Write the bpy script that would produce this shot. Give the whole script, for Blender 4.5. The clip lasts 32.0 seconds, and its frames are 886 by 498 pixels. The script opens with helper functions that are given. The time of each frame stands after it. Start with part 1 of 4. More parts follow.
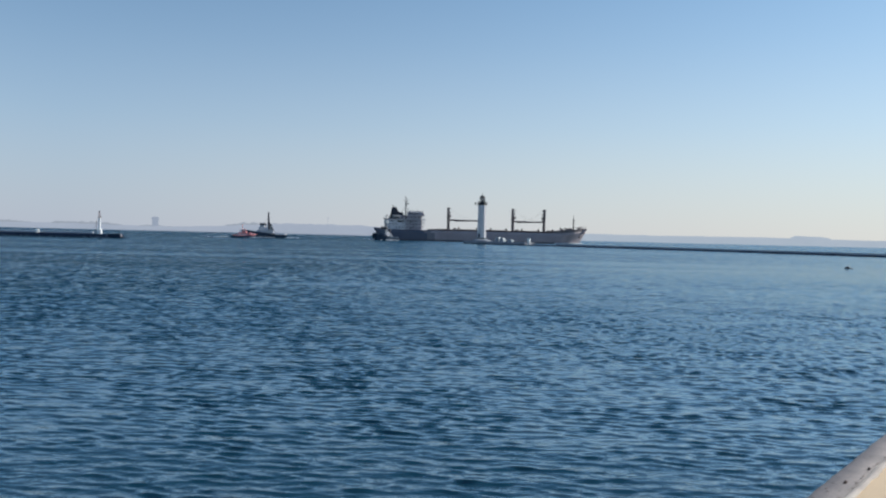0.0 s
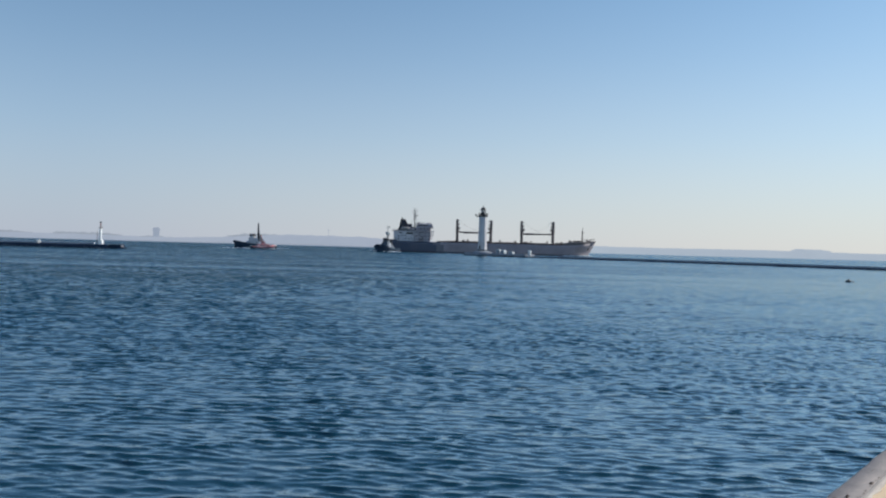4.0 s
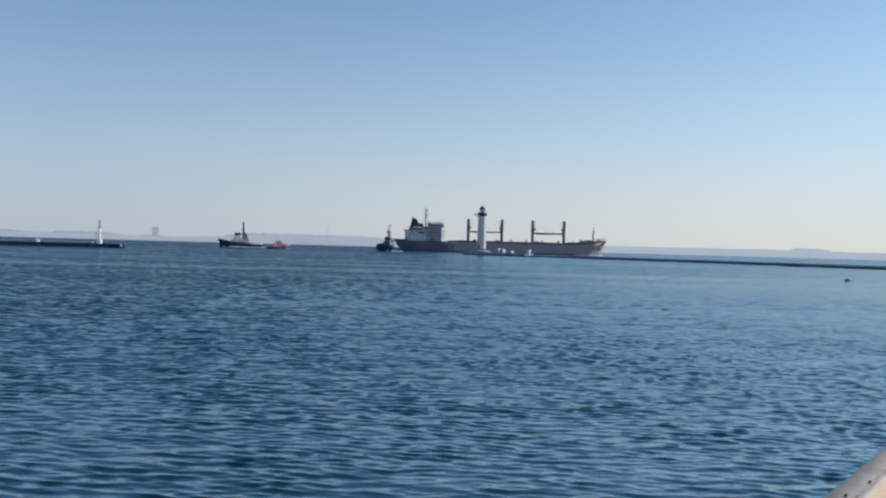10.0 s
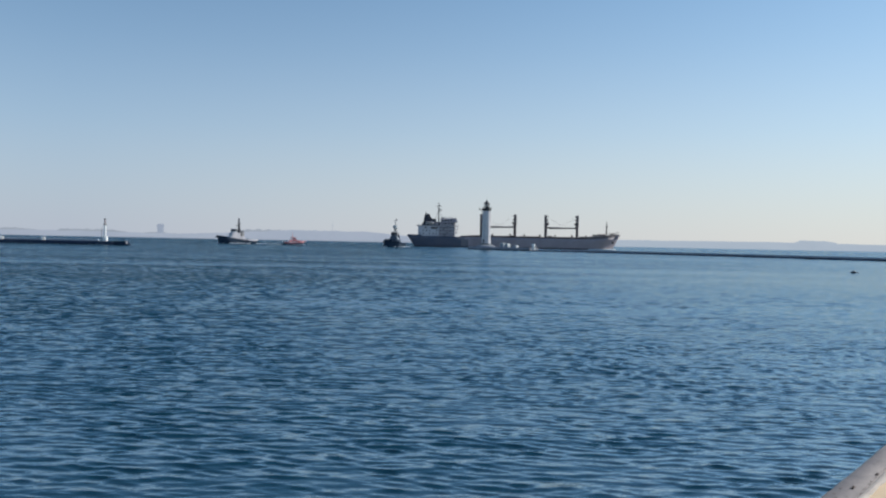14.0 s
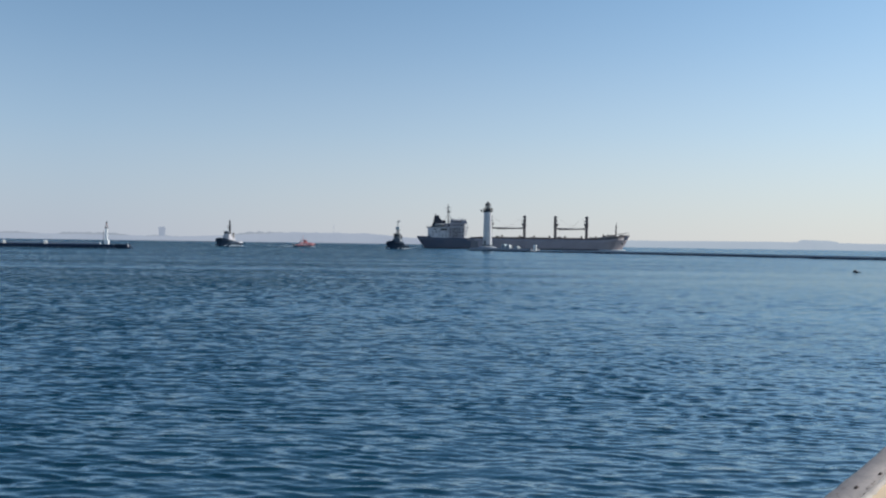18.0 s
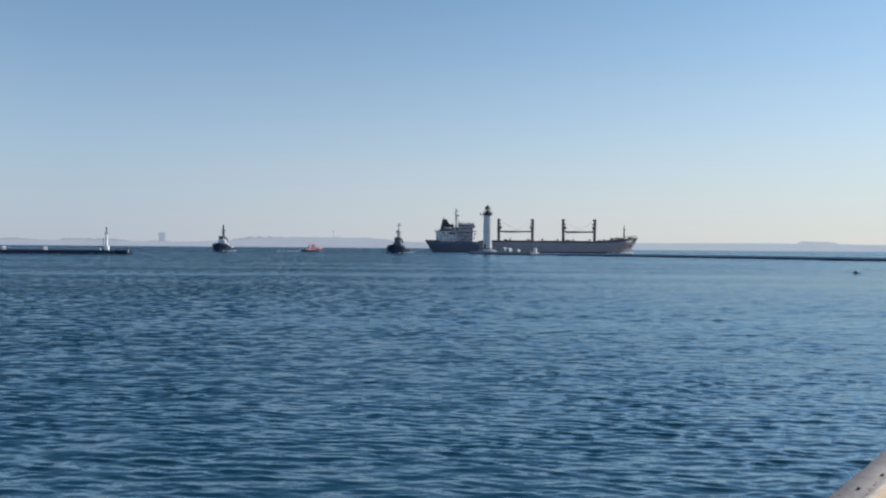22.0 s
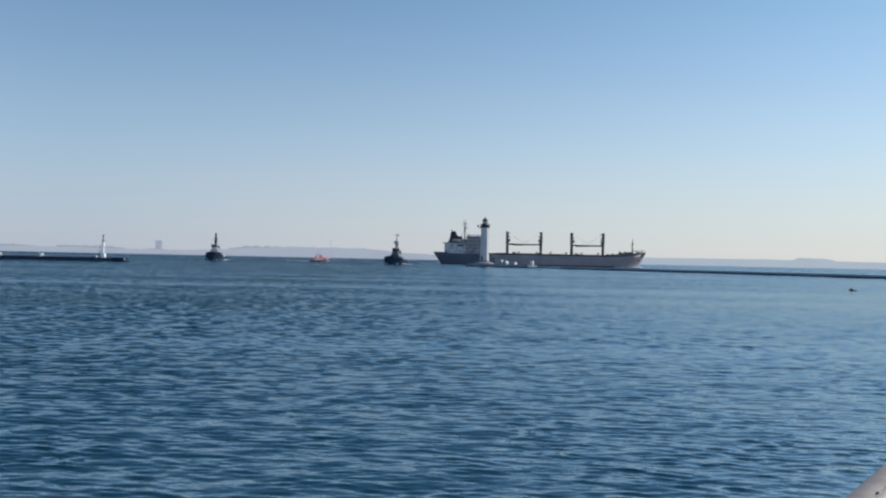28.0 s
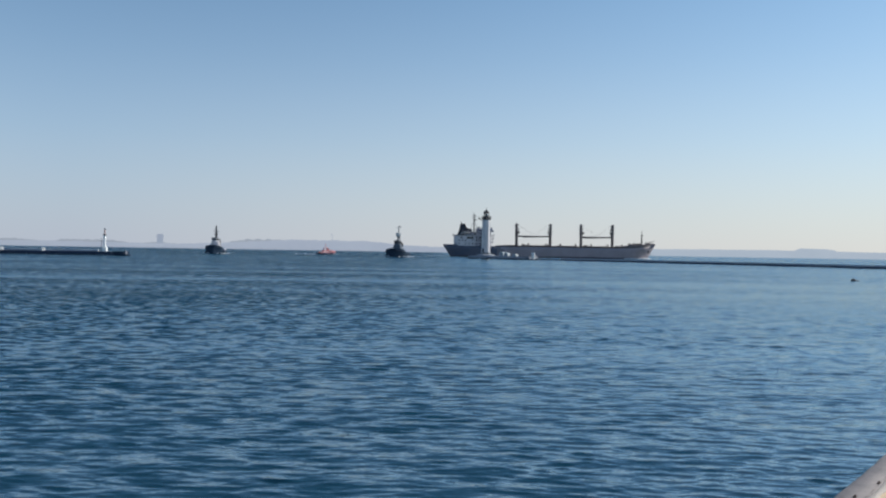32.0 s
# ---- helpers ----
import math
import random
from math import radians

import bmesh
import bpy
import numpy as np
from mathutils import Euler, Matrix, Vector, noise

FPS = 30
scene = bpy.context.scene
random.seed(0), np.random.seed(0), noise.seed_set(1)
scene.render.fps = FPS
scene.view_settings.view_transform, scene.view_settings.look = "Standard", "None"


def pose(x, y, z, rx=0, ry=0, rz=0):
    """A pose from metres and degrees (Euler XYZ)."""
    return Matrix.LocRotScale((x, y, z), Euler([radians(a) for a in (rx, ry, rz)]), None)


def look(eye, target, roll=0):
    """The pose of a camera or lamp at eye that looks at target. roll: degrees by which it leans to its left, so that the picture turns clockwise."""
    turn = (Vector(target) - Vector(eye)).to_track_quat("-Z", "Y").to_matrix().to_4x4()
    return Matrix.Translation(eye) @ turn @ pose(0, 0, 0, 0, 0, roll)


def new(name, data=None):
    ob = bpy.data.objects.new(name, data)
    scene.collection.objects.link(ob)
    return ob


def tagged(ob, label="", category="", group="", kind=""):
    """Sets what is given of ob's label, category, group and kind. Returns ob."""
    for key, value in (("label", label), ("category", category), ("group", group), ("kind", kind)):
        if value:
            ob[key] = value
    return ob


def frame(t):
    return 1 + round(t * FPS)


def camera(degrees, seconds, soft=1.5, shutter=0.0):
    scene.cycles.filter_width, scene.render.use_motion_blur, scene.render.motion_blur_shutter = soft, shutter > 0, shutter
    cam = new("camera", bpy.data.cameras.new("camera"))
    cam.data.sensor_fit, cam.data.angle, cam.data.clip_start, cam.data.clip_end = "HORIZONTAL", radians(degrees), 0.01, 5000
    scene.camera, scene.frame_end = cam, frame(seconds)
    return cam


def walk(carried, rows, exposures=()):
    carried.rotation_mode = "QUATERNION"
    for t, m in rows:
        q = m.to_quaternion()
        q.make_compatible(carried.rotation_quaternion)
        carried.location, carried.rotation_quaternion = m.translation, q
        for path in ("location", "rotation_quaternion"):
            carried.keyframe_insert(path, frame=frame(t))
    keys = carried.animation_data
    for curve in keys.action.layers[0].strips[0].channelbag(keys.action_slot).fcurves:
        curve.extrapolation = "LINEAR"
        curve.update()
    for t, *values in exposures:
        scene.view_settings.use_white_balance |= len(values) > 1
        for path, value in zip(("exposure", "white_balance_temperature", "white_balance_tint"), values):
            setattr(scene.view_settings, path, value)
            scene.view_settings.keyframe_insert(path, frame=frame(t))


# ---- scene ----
EYE = Vector((0.0, 0.0, 3.7))
cam = camera(60.0, 32.0, soft=2.2)


def aim(yaw, pitch, roll):
    y, p = radians(yaw), radians(pitch)
    way = Vector((math.sin(y) * math.cos(p), math.cos(y) * math.cos(p), math.sin(p)))
    return look(EYE, EYE + way, roll)


walk(cam, [(t, aim(yaw, pitch, roll)) for t, yaw, pitch, roll in (
    (0, 0.446, -0.905, 1.365), (0.5, 0.512, -0.721, 1.335), (1, 0.519, -0.626, 1.333), (1.5, 0.536, -0.477, 1.478), (2, 0.482, -0.296, 1.539),
    (2.5, 0.528, -0.105, 1.593), (3, 0.532, -0.021, 1.669), (3.5, 0.464, -0.061, 1.599), (5.5, 0.136, 0.119, 1.571), (6, 0.153, -0.071, 1.451),
    (6.5, 0.176, -0.244, 1.371), (7, 0.187, -0.252, 1.401), (7.5, 0.215, -0.153, 1.341), (8, 0.260, -0.156, 1.298), (8.5, 0.271, -0.289, 1.383),
    (9, 0.269, -0.245, 1.419), (9.5, 0.387, -0.201, 1.464), (10, 0.441, -0.094, 1.545), (10.5, 0.482, 0.199, 1.515), (11, 0.437, 0.298, 1.412),
    (11.5, 0.348, 0.209, 1.359), (12, 0.237, 0.050, 1.191), (12.5, 0.091, 0.004, 1.076), (13, -0.000, -0.122, 1.028), (13.5, 0.017, -0.410, 1.086),
    (14, 0.096, -0.472, 1.126), (14.5, -0.006, -0.380, 1.202), (16.5, -0.050, -0.179, 1.035), (17, -0.213, -0.190, 1.078), (17.5, -0.251, -0.300, 1.018),
    (18, -0.014, -0.369, 0.827), (18.5, 0.245, -0.341, 0.871), (19, 0.221, -0.207, 0.770), (19.5, 0.200, -0.173, 0.668), (20, 0.245, -0.171, 0.664),
    (20.5, 0.257, -0.219, 0.660), (21, 0.236, -0.278, 0.651), (21.5, 0.126, -0.205, 0.565), (22, -0.017, -0.090, 0.457), (22.5, 0.040, 0.005, 0.485),
    (23, 0.144, 0.051, 0.587), (23.5, 0.230, 0.108, 0.746), (24, 0.359, 0.321, 0.926), (24.5, 0.441, 0.614, 1.012), (25, 0.465, 0.771, 0.962),
    (25.5, 0.524, 0.784, 0.926), (27.5, 0.241, 0.715, 1.152), (28, 0.190, 0.792, 1.212), (28.5, 0.223, 0.727, 1.091), (29, 0.272, 0.502, 0.986),
    (29.5, 0.308, 0.411, 0.906), (30, 0.232, 0.549, 0.843), (30.5, 0.102, 0.586, 0.852), (31, 0.089, 0.393, 0.822), (31.5, 0.055, 0.283, 0.853),
    (32, 0.104, 0.213, 0.935),
)])

# ---- sky and sun ----
SUN_AZIMUTH, SUN_HEIGHT, GLOW_AZIMUTH = 72.0, 33.0, 64.0
SKY_POWER, HAZE_SHADE, HAZE_SUN = 0.129, (0.44, 0.478, 0.595), (0.68, 0.662, 0.67)
world = bpy.data.worlds.new("sky")
scene.world = world
world.use_nodes = True
wn, wl = world.node_tree.nodes, world.node_tree.links
sky = wn.new("ShaderNodeTexSky")
sky.sky_type = "NISHITA"
sky.sun_disc = False
sky.sun_elevation, sky.sun_rotation = radians(SUN_HEIGHT), radians(SUN_AZIMUTH)
sky.altitude, sky.air_density, sky.dust_density, sky.ozone_density = 800.0, 1.0, 0.4, 3.0
tint = wn.new("ShaderNodeMix")
tint.data_type, tint.blend_type = "RGBA", "MIX"
clean = wn.new("ShaderNodeMix")
clean.data_type, clean.blend_type = "RGBA", "MULTIPLY"
clean.inputs[0].default_value, clean.inputs[7].default_value = 1.0, (0.81, 1.03, 1.01, 1.0)
wl.new(sky.outputs[0], clean.inputs[6])
wl.new(clean.outputs[2], tint.inputs[6])
# sea haze: thick at the horizon all round, thinning out upwards
over = wn.new("ShaderNodeTexCoord")
split = wn.new("ShaderNodeSeparateXYZ")
thin = wn.new("ShaderNodeValToRGB")
thin.color_ramp.interpolation = "B_SPLINE"
for at, f in ((0.0, 0.93), (0.07, 0.75), (0.14, 0.49), (0.24, 0.23), (0.36, 0.08), (0.6, 0.0)):
    e = thin.color_ramp.elements[0] if at == 0 else thin.color_ramp.elements.new(at)
    e.position, e.color = at, (f, f, f, 1)
thin.color_ramp.elements[-1].color = (0, 0, 0, 1)
wl.new(over.outputs["Generated"], split.inputs[0])
# the haze is brighter on the sunny side
side = wn.new("ShaderNodeVectorMath")
side.operation = "DOT_PRODUCT"
side.inputs[1].default_value = (math.sin(radians(GLOW_AZIMUTH)), math.cos(radians(GLOW_AZIMUTH)), 0.0)
glow = wn.new("ShaderNodeValToRGB")
glow.color_ramp.elements[0].position, glow.color_ramp.elements[1].position = 0.0, 0.84
glow.color_ramp.elements[0].color = (*(c / SKY_POWER / 10 for c in HAZE_SHADE), 1)
glow.color_ramp.elements[1].color = (*(c / SKY_POWER / 10 for c in HAZE_SUN), 1)
near_sun = glow.color_ramp.elements.new(1.0)
near_sun.color = (*(c * 1.35 / SKY_POWER / 10 for c in HAZE_SUN), 1)
lift = wn.new("ShaderNodeVectorMath")
lift.operation, lift.inputs[3].default_value = "SCALE", 10.0
wl.new(over.outputs["Generated"], side.inputs[0])
wl.new(side.outputs["Value"], glow.inputs[0])
wl.new(glow.outputs[0], lift.inputs[0])
wl.new(lift.outputs[0], tint.inputs[7])
wl.new(split.outputs["Z"], thin.inputs[0])
wl.new(thin.outputs[0], tint.inputs[0])
wl.new(tint.outputs[2], wn["Background"].inputs[0])
wn["Background"].inputs[1].default_value = SKY_POWER
sun_data = bpy.data.lights.new("sun", "SUN")
sun_data.energy, sun_data.angle, sun_data.color = 4.3, radians(0.5), (1.0, 0.95, 0.88)
sun = new("sun", sun_data)
az, el = radians(SUN_AZIMUTH), radians(SUN_HEIGHT)
sun_way = Vector((math.sin(az) * math.cos(el), math.cos(az) * math.cos(el), math.sin(el)))
sun.matrix_world = look(sun_way * 100, (0, 0, 0))
scene.view_settings.exposure = 0.0


# ---- materials ----
def material(name, base, second=None, rough=0.6, metal=0.0, scale=1.0, grain=12.0, bump=0.2, depth=0.02, emit=None):
    """Two-scale mottled surface: stains at `scale`, grain at `grain` per metre."""
    m = bpy.data.materials.new(name)
    m.use_nodes = True
    n, l = m.node_tree.nodes, m.node_tree.links
    b = n["Principled BSDF"]
    second = second or tuple(c * 0.72 for c in base)
    co = n.new("ShaderNodeTexCoord")
    big, small = n.new("ShaderNodeTexNoise"), n.new("ShaderNodeTexNoise")
    big.inputs["Scale"].default_value, big.inputs["Detail"].default_value = scale, 6
    small.inputs["Scale"].default_value, small.inputs["Detail"].default_value = grain, 4
    for t in (big, small):
        l.new(co.outputs["Object"], t.inputs["Vector"])
    ramp = n.new("ShaderNodeValToRGB")
    ramp.color_ramp.elements[0].position, ramp.color_ramp.elements[1].position = 0.32, 0.68
    ramp.color_ramp.elements[0].color, ramp.color_ramp.elements[1].color = (*second, 1), (*base, 1)
    mix = n.new("ShaderNodeMath")
    mix.operation = "MULTIPLY_ADD"
    mix.inputs[1].default_value = 0.35
    l.new(small.outputs["Fac"], mix.inputs[0])
    sub = n.new("ShaderNodeMath")
    sub.operation = "MULTIPLY_ADD"
    sub.inputs[1].default_value, sub.inputs[2].default_value = 0.75, -0.05
    l.new(big.outputs["Fac"], sub.inputs[0])
    l.new(sub.outputs[0], mix.inputs[2])
    l.new(mix.outputs[0], ramp.inputs[0])
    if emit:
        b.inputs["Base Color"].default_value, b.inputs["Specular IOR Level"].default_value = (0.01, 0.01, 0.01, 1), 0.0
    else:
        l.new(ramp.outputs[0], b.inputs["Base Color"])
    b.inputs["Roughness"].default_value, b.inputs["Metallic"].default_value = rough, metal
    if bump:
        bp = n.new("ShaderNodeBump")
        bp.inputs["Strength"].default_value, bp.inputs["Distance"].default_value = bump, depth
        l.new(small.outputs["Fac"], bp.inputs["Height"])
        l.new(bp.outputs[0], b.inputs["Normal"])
    # no lamp: this glow paints bright haze over distant land
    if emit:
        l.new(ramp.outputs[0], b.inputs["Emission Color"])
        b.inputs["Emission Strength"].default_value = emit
    return m


def water_material():
    m = bpy.data.materials.new("sea_water")
    m.use_nodes = True
    n, l = m.node_tree.nodes, m.node_tree.links
    n.remove(n["Principled BSDF"])
    body, gloss, blend, fres, cap = (n.new("ShaderNode" + k) for k in ("BsdfDiffuse", "BsdfGlossy", "MixShader", "Fresnel", "Math"))
    body.inputs["Color"].default_value = (0.005, 0.041, 0.066, 1)
    gloss.inputs["Roughness"].default_value, fres.inputs["IOR"].default_value = 0.10, 1.42
    gloss.inputs["Color"].default_value = (0.81, 0.91, 0.955, 1)
    cap.operation, cap.inputs[1].default_value = "MINIMUM", 0.585
    gain = n.new("ShaderNodeMath")
    gain.operation, gain.inputs[1].default_value = "MULTIPLY", 2.15
    l.new(fres.outputs[0], gain.inputs[0])
    l.new(gain.outputs[0], cap.inputs[0])
    l.new(cap.outputs[0], blend.inputs[0])
    l.new(body.outputs[0], blend.inputs[1])
    l.new(gloss.outputs[0], blend.inputs[2])
    l.new(blend.outputs[0], n["Material Output"].inputs["Surface"])
    co = n.new("ShaderNodeTexCoord")
    gust_map = n.new("ShaderNodeMapping")
    gust_map.inputs["Scale"].default_value = (0.006, 0.05, 1)
    gust = n.new("ShaderNodeTexNoise")
    gust.inputs["Scale"].default_value, gust.inputs["Detail"].default_value = 1.0, 4
    l.new(co.outputs["Object"], gust_map.inputs[0])
    l.new(gust_map.outputs[0], gust.inputs["Vector"])
    power = n.new("ShaderNodeMapRange")
    power.inputs["From Min"].default_value, power.inputs["From Max"].default_value = 0.38, 0.62
    power.inputs["To Min"].default_value, power.inputs["To Max"].default_value = 0.6, 1.25
    l.new(gust.outputs["Fac"], power.inputs[0])
    ripple = n.new("ShaderNodeMapping")
    ripple.inputs["Scale"].default_value = (0.38, 1, 1)
    l.new(co.outputs["Object"], ripple.inputs[0])
    last = None
    for scale, depth in ((1.2, 0.08), (3.2, 0.04), (9.0, 0.013), (24.0, 0.005)):
        t, bp = n.new("ShaderNodeTexNoise"), n.new("ShaderNodeBump")
        t.inputs["Scale"].default_value, t.inputs["Detail"].default_value = scale, 2
        t.inputs["Roughness"].default_value = 0.6
        l.new(ripple.outputs[0], t.inputs["Vector"])
        bp.inputs["Distance"].default_value = depth
        l.new(power.outputs[0], bp.inputs["Strength"])
        l.new(t.outputs["Fac"], bp.inputs["Height"])
        if last:
            l.new(last.outputs[0], bp.inputs["Normal"])
        last = bp
    # steep little facets, finer than the bumps
    facet, centre, amount, total, unit = n.new("ShaderNodeTexNoise"), *(n.new("ShaderNodeVectorMath") for _ in range(4))
    facet.inputs["Scale"].default_value, facet.inputs["Detail"].default_value = 3.6, 2
    l.new(ripple.outputs[0], facet.inputs["Vector"])
    centre.operation, centre.inputs[1].default_value = "SUBTRACT", (0.5, 0.60, 0.5)
    amount.operation, amount.inputs[1].default_value = "MULTIPLY", (0.32, 1.2, 0.0)
    total.operation, unit.operation = "ADD", "NORMALIZE"
    l.new(facet.outputs["Color"], centre.inputs[0])
    l.new(centre.outputs[0], amount.inputs[0])
    # the wind is fresher over the open water to the west
    where, fresh, blown = n.new("ShaderNodeSeparateXYZ"), n.new("ShaderNodeMapRange"), n.new("ShaderNodeVectorMath")
    fresh.inputs["From Min"].default_value, fresh.inputs["From Max"].default_value = -22.0, 18.0
    fresh.inputs["To Min"].default_value, fresh.inputs["To Max"].default_value = 2.6, 0.74
    blown.operation = "SCALE"
    l.new(co.outputs["Object"], where.inputs[0])
    l.new(where.outputs["X"], fresh.inputs[0])
    l.new(amount.outputs[0], blown.inputs[0])
    slick = n.new("ShaderNodeMath")
    slick.operation = "MULTIPLY"
    # smooth bright lines that old wakes have left on the western water
    calm = None
    for at, half, seed in ((140.0, 7.0, 3.0), (108.0, 3.5, 9.0)):
        line, wobble, shift, far_off, edge, ends, both = (n.new("ShaderNode" + k) for k in ("Mapping", "TexNoise", "Math", "Math", "MapRange", "MapRange", "Math"))
        line.inputs["Location"].default_value, line.inputs["Scale"].default_value = (seed, 0, 0), (0.011, 0.002, 1)
        wobble.inputs["Scale"].default_value, wobble.inputs["Detail"].default_value = 1.0, 3
        shift.operation, shift.inputs[1].default_value = "MULTIPLY_ADD", 22.0
        far_off.operation, far_off.inputs[1].default_value = "SUBTRACT", at + 11.0
        edge.inputs["From Min"].default_value, edge.inputs["From Max"].default_value = half * 0.3, half
        edge.inputs["To Min"].default_value, edge.inputs["To Max"].default_value = 0.45, 1.0
        ends.inputs["From Min"].default_value, ends.inputs["From Max"].default_value = -35.0, 15.0
        both.operation = "MAXIMUM"
        size = n.new("ShaderNodeMath")
        size.operation = "ABSOLUTE"
        l.new(co.outputs["Object"], line.inputs[0])
        l.new(line.outputs[0], wobble.inputs["Vector"])
        l.new(wobble.outputs["Fac"], shift.inputs[0])
        l.new(where.outputs["Y"], shift.inputs[2])
        l.new(shift.outputs[0], far_off.inputs[0])
        l.new(far_off.outputs[0], size.inputs[0])
        l.new(size.outputs[0], edge.inputs[0])
        l.new(where.outputs["X"], ends.inputs[0])
        l.new(edge.outputs[0], both.inputs[0])
        l.new(ends.outputs[0], both.inputs[1])
        if calm:
            join = n.new("ShaderNodeMath")
            join.operation = "MULTIPLY"
            l.new(calm, join.inputs[0])
            l.new(both.outputs[0], join.inputs[1])
            calm = join.outputs[0]
        else:
            calm = both.outputs[0]
    ruffled = n.new("ShaderNodeMath")
    ruffled.operation = "MULTIPLY"
    l.new(power.outputs[0], ruffled.inputs[0])
    l.new(calm, ruffled.inputs[1])
    l.new(fresh.outputs[0], slick.inputs[0])
    l.new(ruffled.outputs[0], slick.inputs[1])
    lee, rougher = n.new("ShaderNodeMapRange"), n.new("ShaderNodeMath")      # calmer in the lee of the quay
    lee.inputs["From Min"].default_value, lee.inputs["From Max"].default_value = 0.0, 90.0
    lee.inputs["To Min"].default_value, lee.inputs["To Max"].default_value = 0.16, 1.2
    rougher.operation = "MULTIPLY"
    away = n.new("ShaderNodeMath")
    away.operation, away.inputs[1].default_value = "MULTIPLY_ADD", -1.3
    l.new(where.outputs["X"], away.inputs[0])
    l.new(where.outputs["Y"], away.inputs[2])
    l.new(away.outputs[0], lee.inputs[0])
    l.new(slick.outputs[0], rougher.inputs[0])
    l.new(lee.outputs[0], rougher.inputs[1])
    # rougher again on the open sea outside the moles
    outside, open_sea = n.new("ShaderNodeMapRange"), n.new("ShaderNodeMath")
    outside.inputs["From Min"].default_value, outside.inputs["From Max"].default_value = 330.0, 480.0
    outside.inputs["To Min"].default_value, outside.inputs["To Max"].default_value = 1.0, 1.25
    open_sea.operation = "MULTIPLY"
    l.new(where.outputs["Y"], outside.inputs[0])
    l.new(rougher.outputs[0], open_sea.inputs[0])
    l.new(outside.outputs[0], open_sea.inputs[1])
    l.new(open_sea.outputs[0], blown.inputs[3])
    l.new(blown.outputs[0], total.inputs[0])
    l.new(last.outputs[0], total.inputs[1])
    l.new(total.outputs[0], unit.inputs[0])
    for q in (body, gloss, fres):
        l.new(unit.outputs[0], q.inputs["Normal"])
    return m


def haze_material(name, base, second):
    """Far shore: kilometres of bright air, painted in as a pale glow of its own."""
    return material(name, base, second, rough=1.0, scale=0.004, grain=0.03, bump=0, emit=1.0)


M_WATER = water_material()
# the haze sits in these pale blue, glowing colours
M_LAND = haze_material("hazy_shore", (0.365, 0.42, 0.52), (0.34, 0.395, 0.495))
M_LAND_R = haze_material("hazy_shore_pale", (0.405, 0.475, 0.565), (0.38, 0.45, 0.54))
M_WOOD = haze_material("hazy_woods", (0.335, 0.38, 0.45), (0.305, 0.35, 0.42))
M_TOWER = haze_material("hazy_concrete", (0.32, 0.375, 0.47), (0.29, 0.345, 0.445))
# navy paint, lightened and blued to paint in the air before it
M_NAVY = material("hazy_navy_hull_paint", (0.085, 0.10, 0.14), (0.12, 0.12, 0.145), 0.5, scale=0.12, grain=2.0, depth=0.05)
M_HULL = material("faded_mauve_hull_paint", (0.345, 0.29, 0.305), (0.25, 0.21, 0.22), 0.6, scale=0.1, grain=1.2, depth=0.05)
M_WORN = material("worn_hull_paint_where_two_coats_meet", (0.20, 0.18, 0.20), (0.14, 0.135, 0.155), 0.6, scale=0.15, grain=1.5, depth=0.05)
# black paint with the blue of distance haze mixed into its colour
M_TUG = material("hazy_black_tug_paint", (0.016, 0.035, 0.064), (0.024, 0.044, 0.074), 0.55, scale=0.4, grain=3.0)
M_BOOT = material("dull_antifouling", (0.10, 0.065, 0.068), (0.07, 0.05, 0.055), 0.65, scale=0.15, grain=1.5)
M_DECK = material("rusty_deck_plating", (0.13, 0.075, 0.06), (0.09, 0.06, 0.05), 0.75, scale=0.2, grain=2.0)
M_HATCH = material("hatch_cover_paint", (0.12, 0.10, 0.095), (0.08, 0.065, 0.06), 0.65, scale=0.3, grain=2.0)
M_CRANE = material("crane_brown_paint", (0.16, 0.125, 0.12), (0.11, 0.09, 0.085), 0.55, scale=0.3, grain=2.0)
# greyed copy of the ship's white: the house's shade is painted in
M_SHADED = material("shaded_white_paint", (0.44, 0.405, 0.45), (0.29, 0.27, 0.305), 0.55, scale=0.35, grain=2.0, bump=0.1)
M_BRIGHT = material("bright_white_paint", (0.82, 0.82, 0.81), (0.74, 0.73, 0.71), 0.4, scale=0.5, grain=4.0, bump=0.05)
M_WHITE = material("ship_white_paint", (0.60, 0.575, 0.59), (0.45, 0.43, 0.445), 0.45, scale=0.3, grain=2.0, bump=0.1)
M_GLASS = material("dark_window_glass", (0.02, 0.025, 0.03), (0.015, 0.02, 0.025), 0.08, scale=1, grain=2, bump=0)
M_LANTERN = material("clear_lantern_glass", (0.5, 0.55, 0.58), (0.45, 0.5, 0.53), 0.05, scale=1, grain=2, bump=0)
M_LANTERN.node_tree.nodes["Principled BSDF"].inputs["Alpha"].default_value = 0.3
# dark paint whose blue lift is painted haze
M_FUNNEL = material("hazy_funnel_paint", (0.058, 0.062, 0.078), (0.045, 0.047, 0.058), 0.5, scale=0.4, grain=3)
M_STEEL = material("grey_steel", (0.22, 0.22, 0.23), (0.15, 0.14, 0.14), 0.5, 0.3, scale=0.6, grain=5)
M_DARK = material("black_steel", (0.035, 0.035, 0.04), (0.025, 0.025, 0.025), 0.55, scale=0.6, grain=5)
# black rubber, blued in its colour for haze
M_RUBBER = material("hazy_black_rubber", (0.016, 0.030, 0.050), (0.022, 0.036, 0.056), 0.85, scale=1.0, grain=8)
M_ORANGE = material("orange_paint", (0.70, 0.13, 0.05), (0.55, 0.10, 0.05), 0.45, scale=0.8, grain=6)
# red paint lifted towards pink, the haze being mixed into it
M_RED = material("hazy_red_paint", (0.90, 0.34, 0.32), (0.78, 0.27, 0.26), 0.45, scale=0.8, grain=6)
